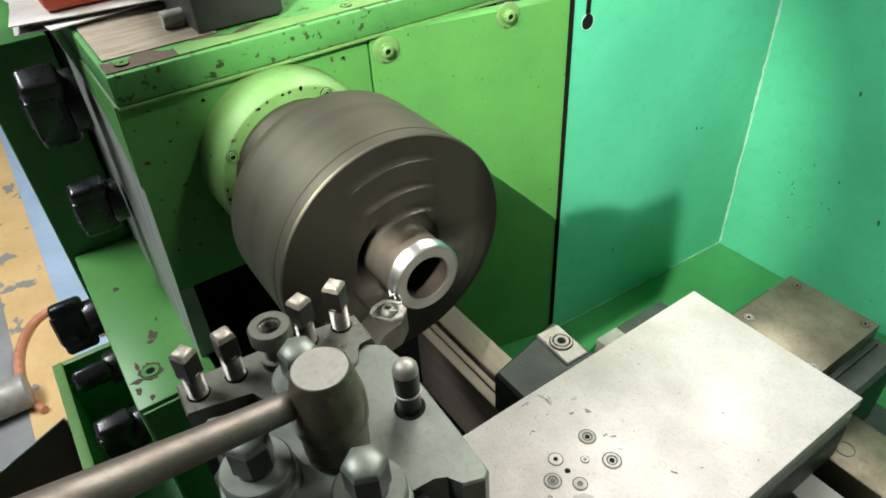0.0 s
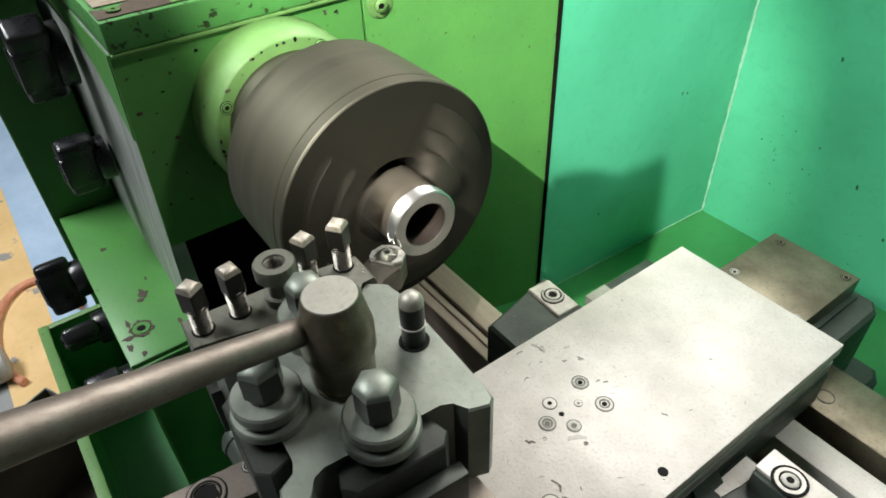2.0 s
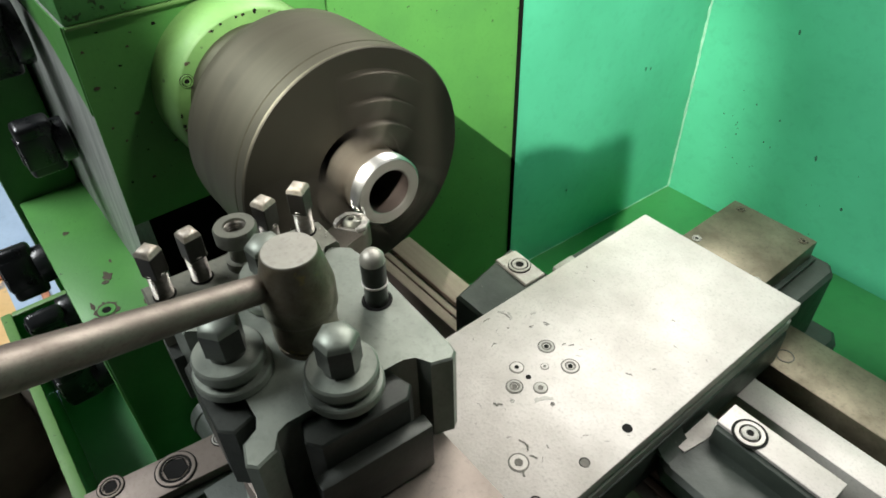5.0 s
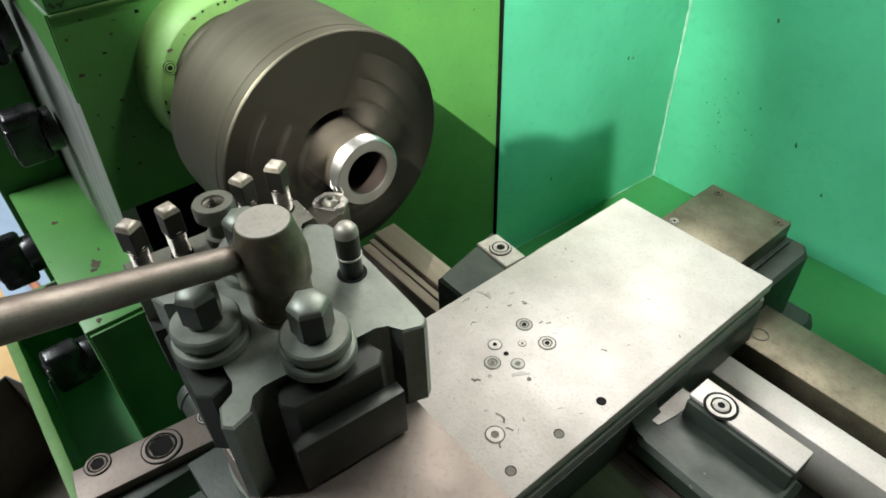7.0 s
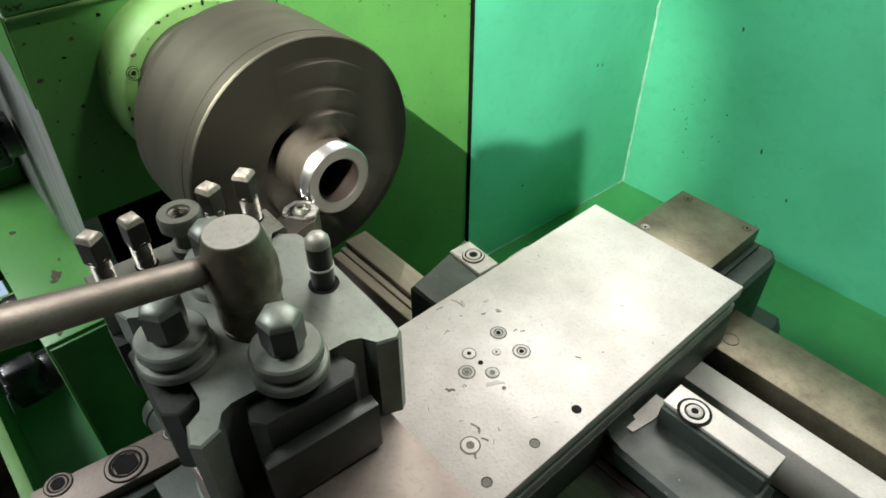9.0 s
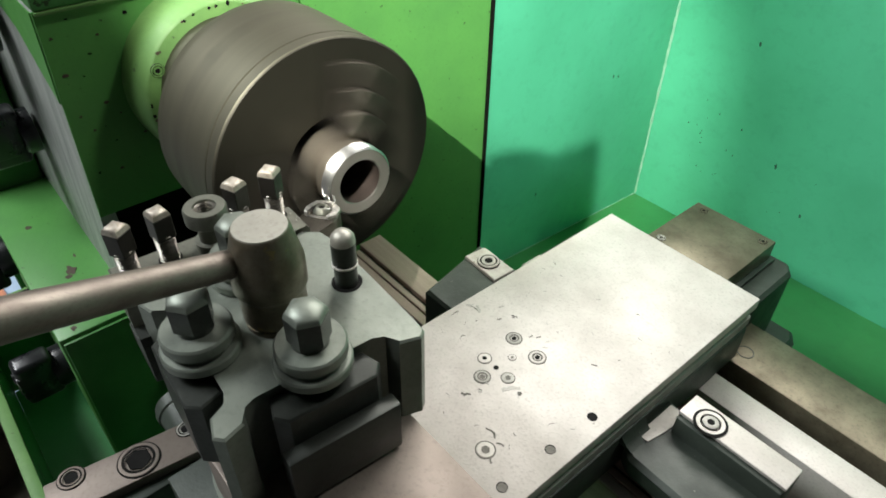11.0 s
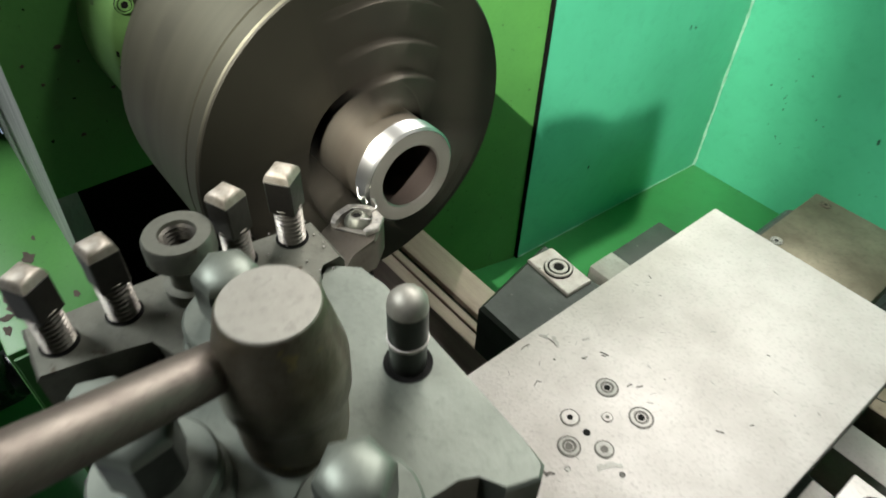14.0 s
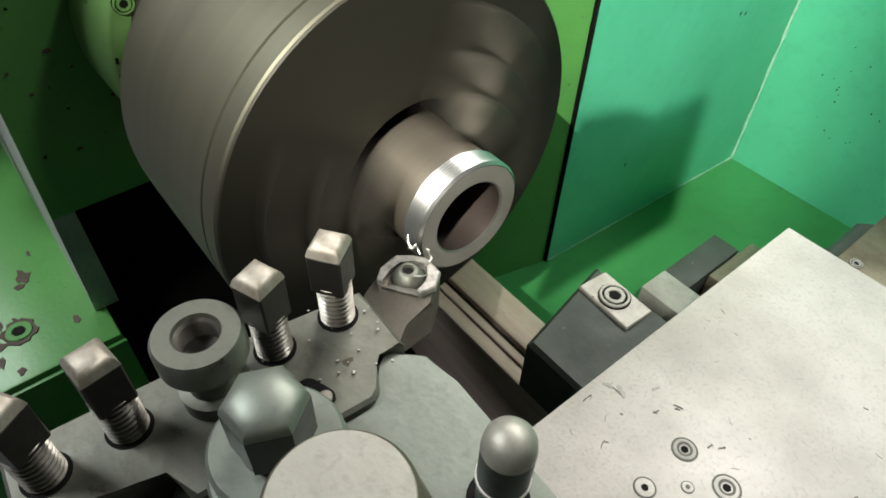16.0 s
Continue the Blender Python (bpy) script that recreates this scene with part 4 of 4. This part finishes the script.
for x, y, z in ((0.2590, -0.0145, 1.1160), (0.2645, -0.0125, 1.1160), (0.2700, -0.0120, 1.1155), (0.2750, -0.0170, 1.1155), (0.2610, -0.0140, 1.1175)):
    swarf(x, y, z, 5, 0.0014)
for i in range(34):
    v = HM @ Vector((random.uniform(-0.092, -0.056), random.uniform(-0.02, 0.05), ZT + 0.0037))
    q = random.uniform(0.0002, 0.00042)
    solid("steel_grain", box(B(), -q, q, -q, q, -q * 0.8, q * 0.8, m=Matrix.Translation(v) @ pose(0, 0, 0, 0, 0, i * 37)), CHIP, "tiny bright steel grain on the tool holder", "metal chip", "steel chips")

# ---- chuck and workpiece ----
chuck = thing("lathe_chuck", "oiled steel three-jaw lathe chuck, spinning", "lathe chuck", m=SP)
part("body", turned(B(), [(0.0, 0.046), (0.068, 0.046), (0.068, 0.116), (0.0975, 0.1165), (0.0992, 0.119), (0.0996, 0.1300), (0.1, 0.2066), (0.0991, 0.2070), (0.0991, 0.2080), (0.1, 0.2084), (0.1, 0.2181), (0.0991, 0.2190), (0.038, 0.2190), (0.038, 0.16), (0, 0.16)], 128), CHUCK, chuck)
# bore painted near-black for the shade inside the chuck
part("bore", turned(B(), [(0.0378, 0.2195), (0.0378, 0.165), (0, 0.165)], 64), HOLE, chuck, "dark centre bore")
part("face", turned(B(), [(0.0385, 0.2180), (0.0385, 0.2200), (0.0985, 0.2200), (0.0991, 0.2194), (0.0991, 0.2185)], 96), FACE, chuck, "dark front face")
for k in range(3):
    a = 120 * k
    j = part("jaw", box(B(), 0.0278, 0.0480, -0.0125, 0.0125, 0.218, 0.2420, 0.0012), JAW, chuck, "stepped hardened jaw", pose(0, 0, 0, 0, 0, a))
    part("step", box(B(), 0.0478, 0.0640, -0.0125, 0.0125, 0.218, 0.2355, 0.0012), JAW, j)
    part("step", box(B(), 0.0638, 0.0830, -0.0125, 0.0125, 0.218, 0.2290, 0.0012), JAW, j)
    for s in (-1, 1):
        # thin near-black strips stand in for the shade in the jaw slots
        part("slot_dark", box(B(), 0.031, 0.098, s * 0.0152 - 0.0022, s * 0.0152 + 0.0022, 0.2195, 0.2205), HOLE, chuck, "", pose(0, 0, 0, 0, 0, a))
    part("key_socket", turned(B(), [(0, 0), (0.0085, 0), (0.0085, 0.0006), (0, 0.0006)], 20), HOLE, chuck, "dark key socket", pose(0, 0, 0, 0, 0, a + 60) @ pose(0.0998, 0, 0.160, 0, 90, 0))
piece = thing("steel_pipe", "short steel pipe with a bright turned end, spinning in the chuck", "pipe", m=SP)
R = 0.0285
part("pipe_wall", turned(B(), [(0.0192, 0.17), (R - 0.0012, 0.17), (R - 0.0012, 0.2490), (0.0192, 0.2490)], 96), PIPE, piece, "brown mill-scaled pipe wall")
prof = [(0.0185, 0.2491), (R - 0.0014, 0.2491), (R - 0.0002, 0.2494)]
for i in range(7):
    z = 0.2496 + i * 0.0014
    prof += [(R, z), (R - 0.0004, z + 0.0007)]
prof += [(R, 0.2592), (R - 0.0012, 0.2604), (R - 0.0014, 0.2598), (0.0190, 0.2598), (0.0184, 0.2596), (0.0184, 0.2491)]
part("turned_end", turned(B(), prof, 96), BRIGHT, piece, "bright turned pipe end")
part("end_face", turned(B(), [(R - 0.0015, 0.2599), (R - 0.0015, 0.2605), (0.0192, 0.2605), (0.0183, 0.2598), (0.0183, 0.2560)], 96), DULL, piece, "dull faced pipe end")
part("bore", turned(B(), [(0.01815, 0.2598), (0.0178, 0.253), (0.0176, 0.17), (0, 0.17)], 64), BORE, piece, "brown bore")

# ---- seen past the lathe ----
def HOSE(q):
    """A loop of hose on the floor."""
    a = radians(75 + 250 * q)
    return (-1.32 + 0.21 * math.cos(a) + 0.10 * q, -0.375 + 0.11 * math.sin(a) - 0.03 * q, 0.018)


bm = B()
pts = [HOSE(i / 40) for i in range(41)]
tube(bm, pts, 0.0115, 10)
solid("air_hose", bm, CABLE, "orange rubber hose lying on the floor", "hose")
solid("round_bar", turned(B(), [(0, 0), (0.046, 0), (0.050, 0.004), (0.050, 0.50), (0.046, 0.504), (0, 0.504)], 40, pose(-1.12, -0.485, 0.0502, 90, 0, 0)), PLATE_EDGE, "dull grey steel round bar lying on the floor", "steel bar")
scrap = thing("scrap_bin", "dark brown sheet-metal scrap bin standing on the floor", "bin", m=pose(-0.67, -0.38, 0, 0, 0, 26.6))
part("bin_floor", box(B(), 0.0, 0.40, -0.45, 0.0, 0.0, 0.006), BINM, scrap)
for x0, x1, y0, y1 in ((0.0, 0.003, -0.45, 0.0), (0.397, 0.40, -0.45, 0.0), (0.0032, 0.3968, -0.45, -0.447), (0.0032, 0.3968, -0.003, 0.0)):
    part("bin_wall", box(B(), x0, x1, y0, y1, 0.0062, 0.30, 0.0006), BINM, scrap)
part("rim", tube(B(), [(0.0015, -0.4485, 0.302), (0.0015, -0.0015, 0.302), (0.3985, -0.0015, 0.302), (0.3985, -0.4485, 0.302), (0.0015, -0.4485, 0.302)], 0.003, 8), ZINC, scrap, "bright worn sheet edge")


def motions():
    """The chuck and the pipe in it turn together, seven thirds of a turn each half second and a little more or less."""
    lag = (-15, 10, 50, 22, 40, -5, 10, 35, 12, 5, 5, 5, 5, 8, 35, -5, 0, 0, 0, 0, 0, -5, 12, 5, 20, -30, -8, 15, -5, 22, -35, -5, 25)
    rows = []
    for i in range(481):
        k = min(i // 15, 31)
        f = i / 15 - k
        angle = 46.0 + 56.0 * i - (lag[k] * (1 - f) + lag[k + 1] * f)
        rows.append((i / 30, SP @ pose(0, 0, 0, 0, 0, angle)))
    walk(chuck, rows)
    walk(piece, rows)


motions()
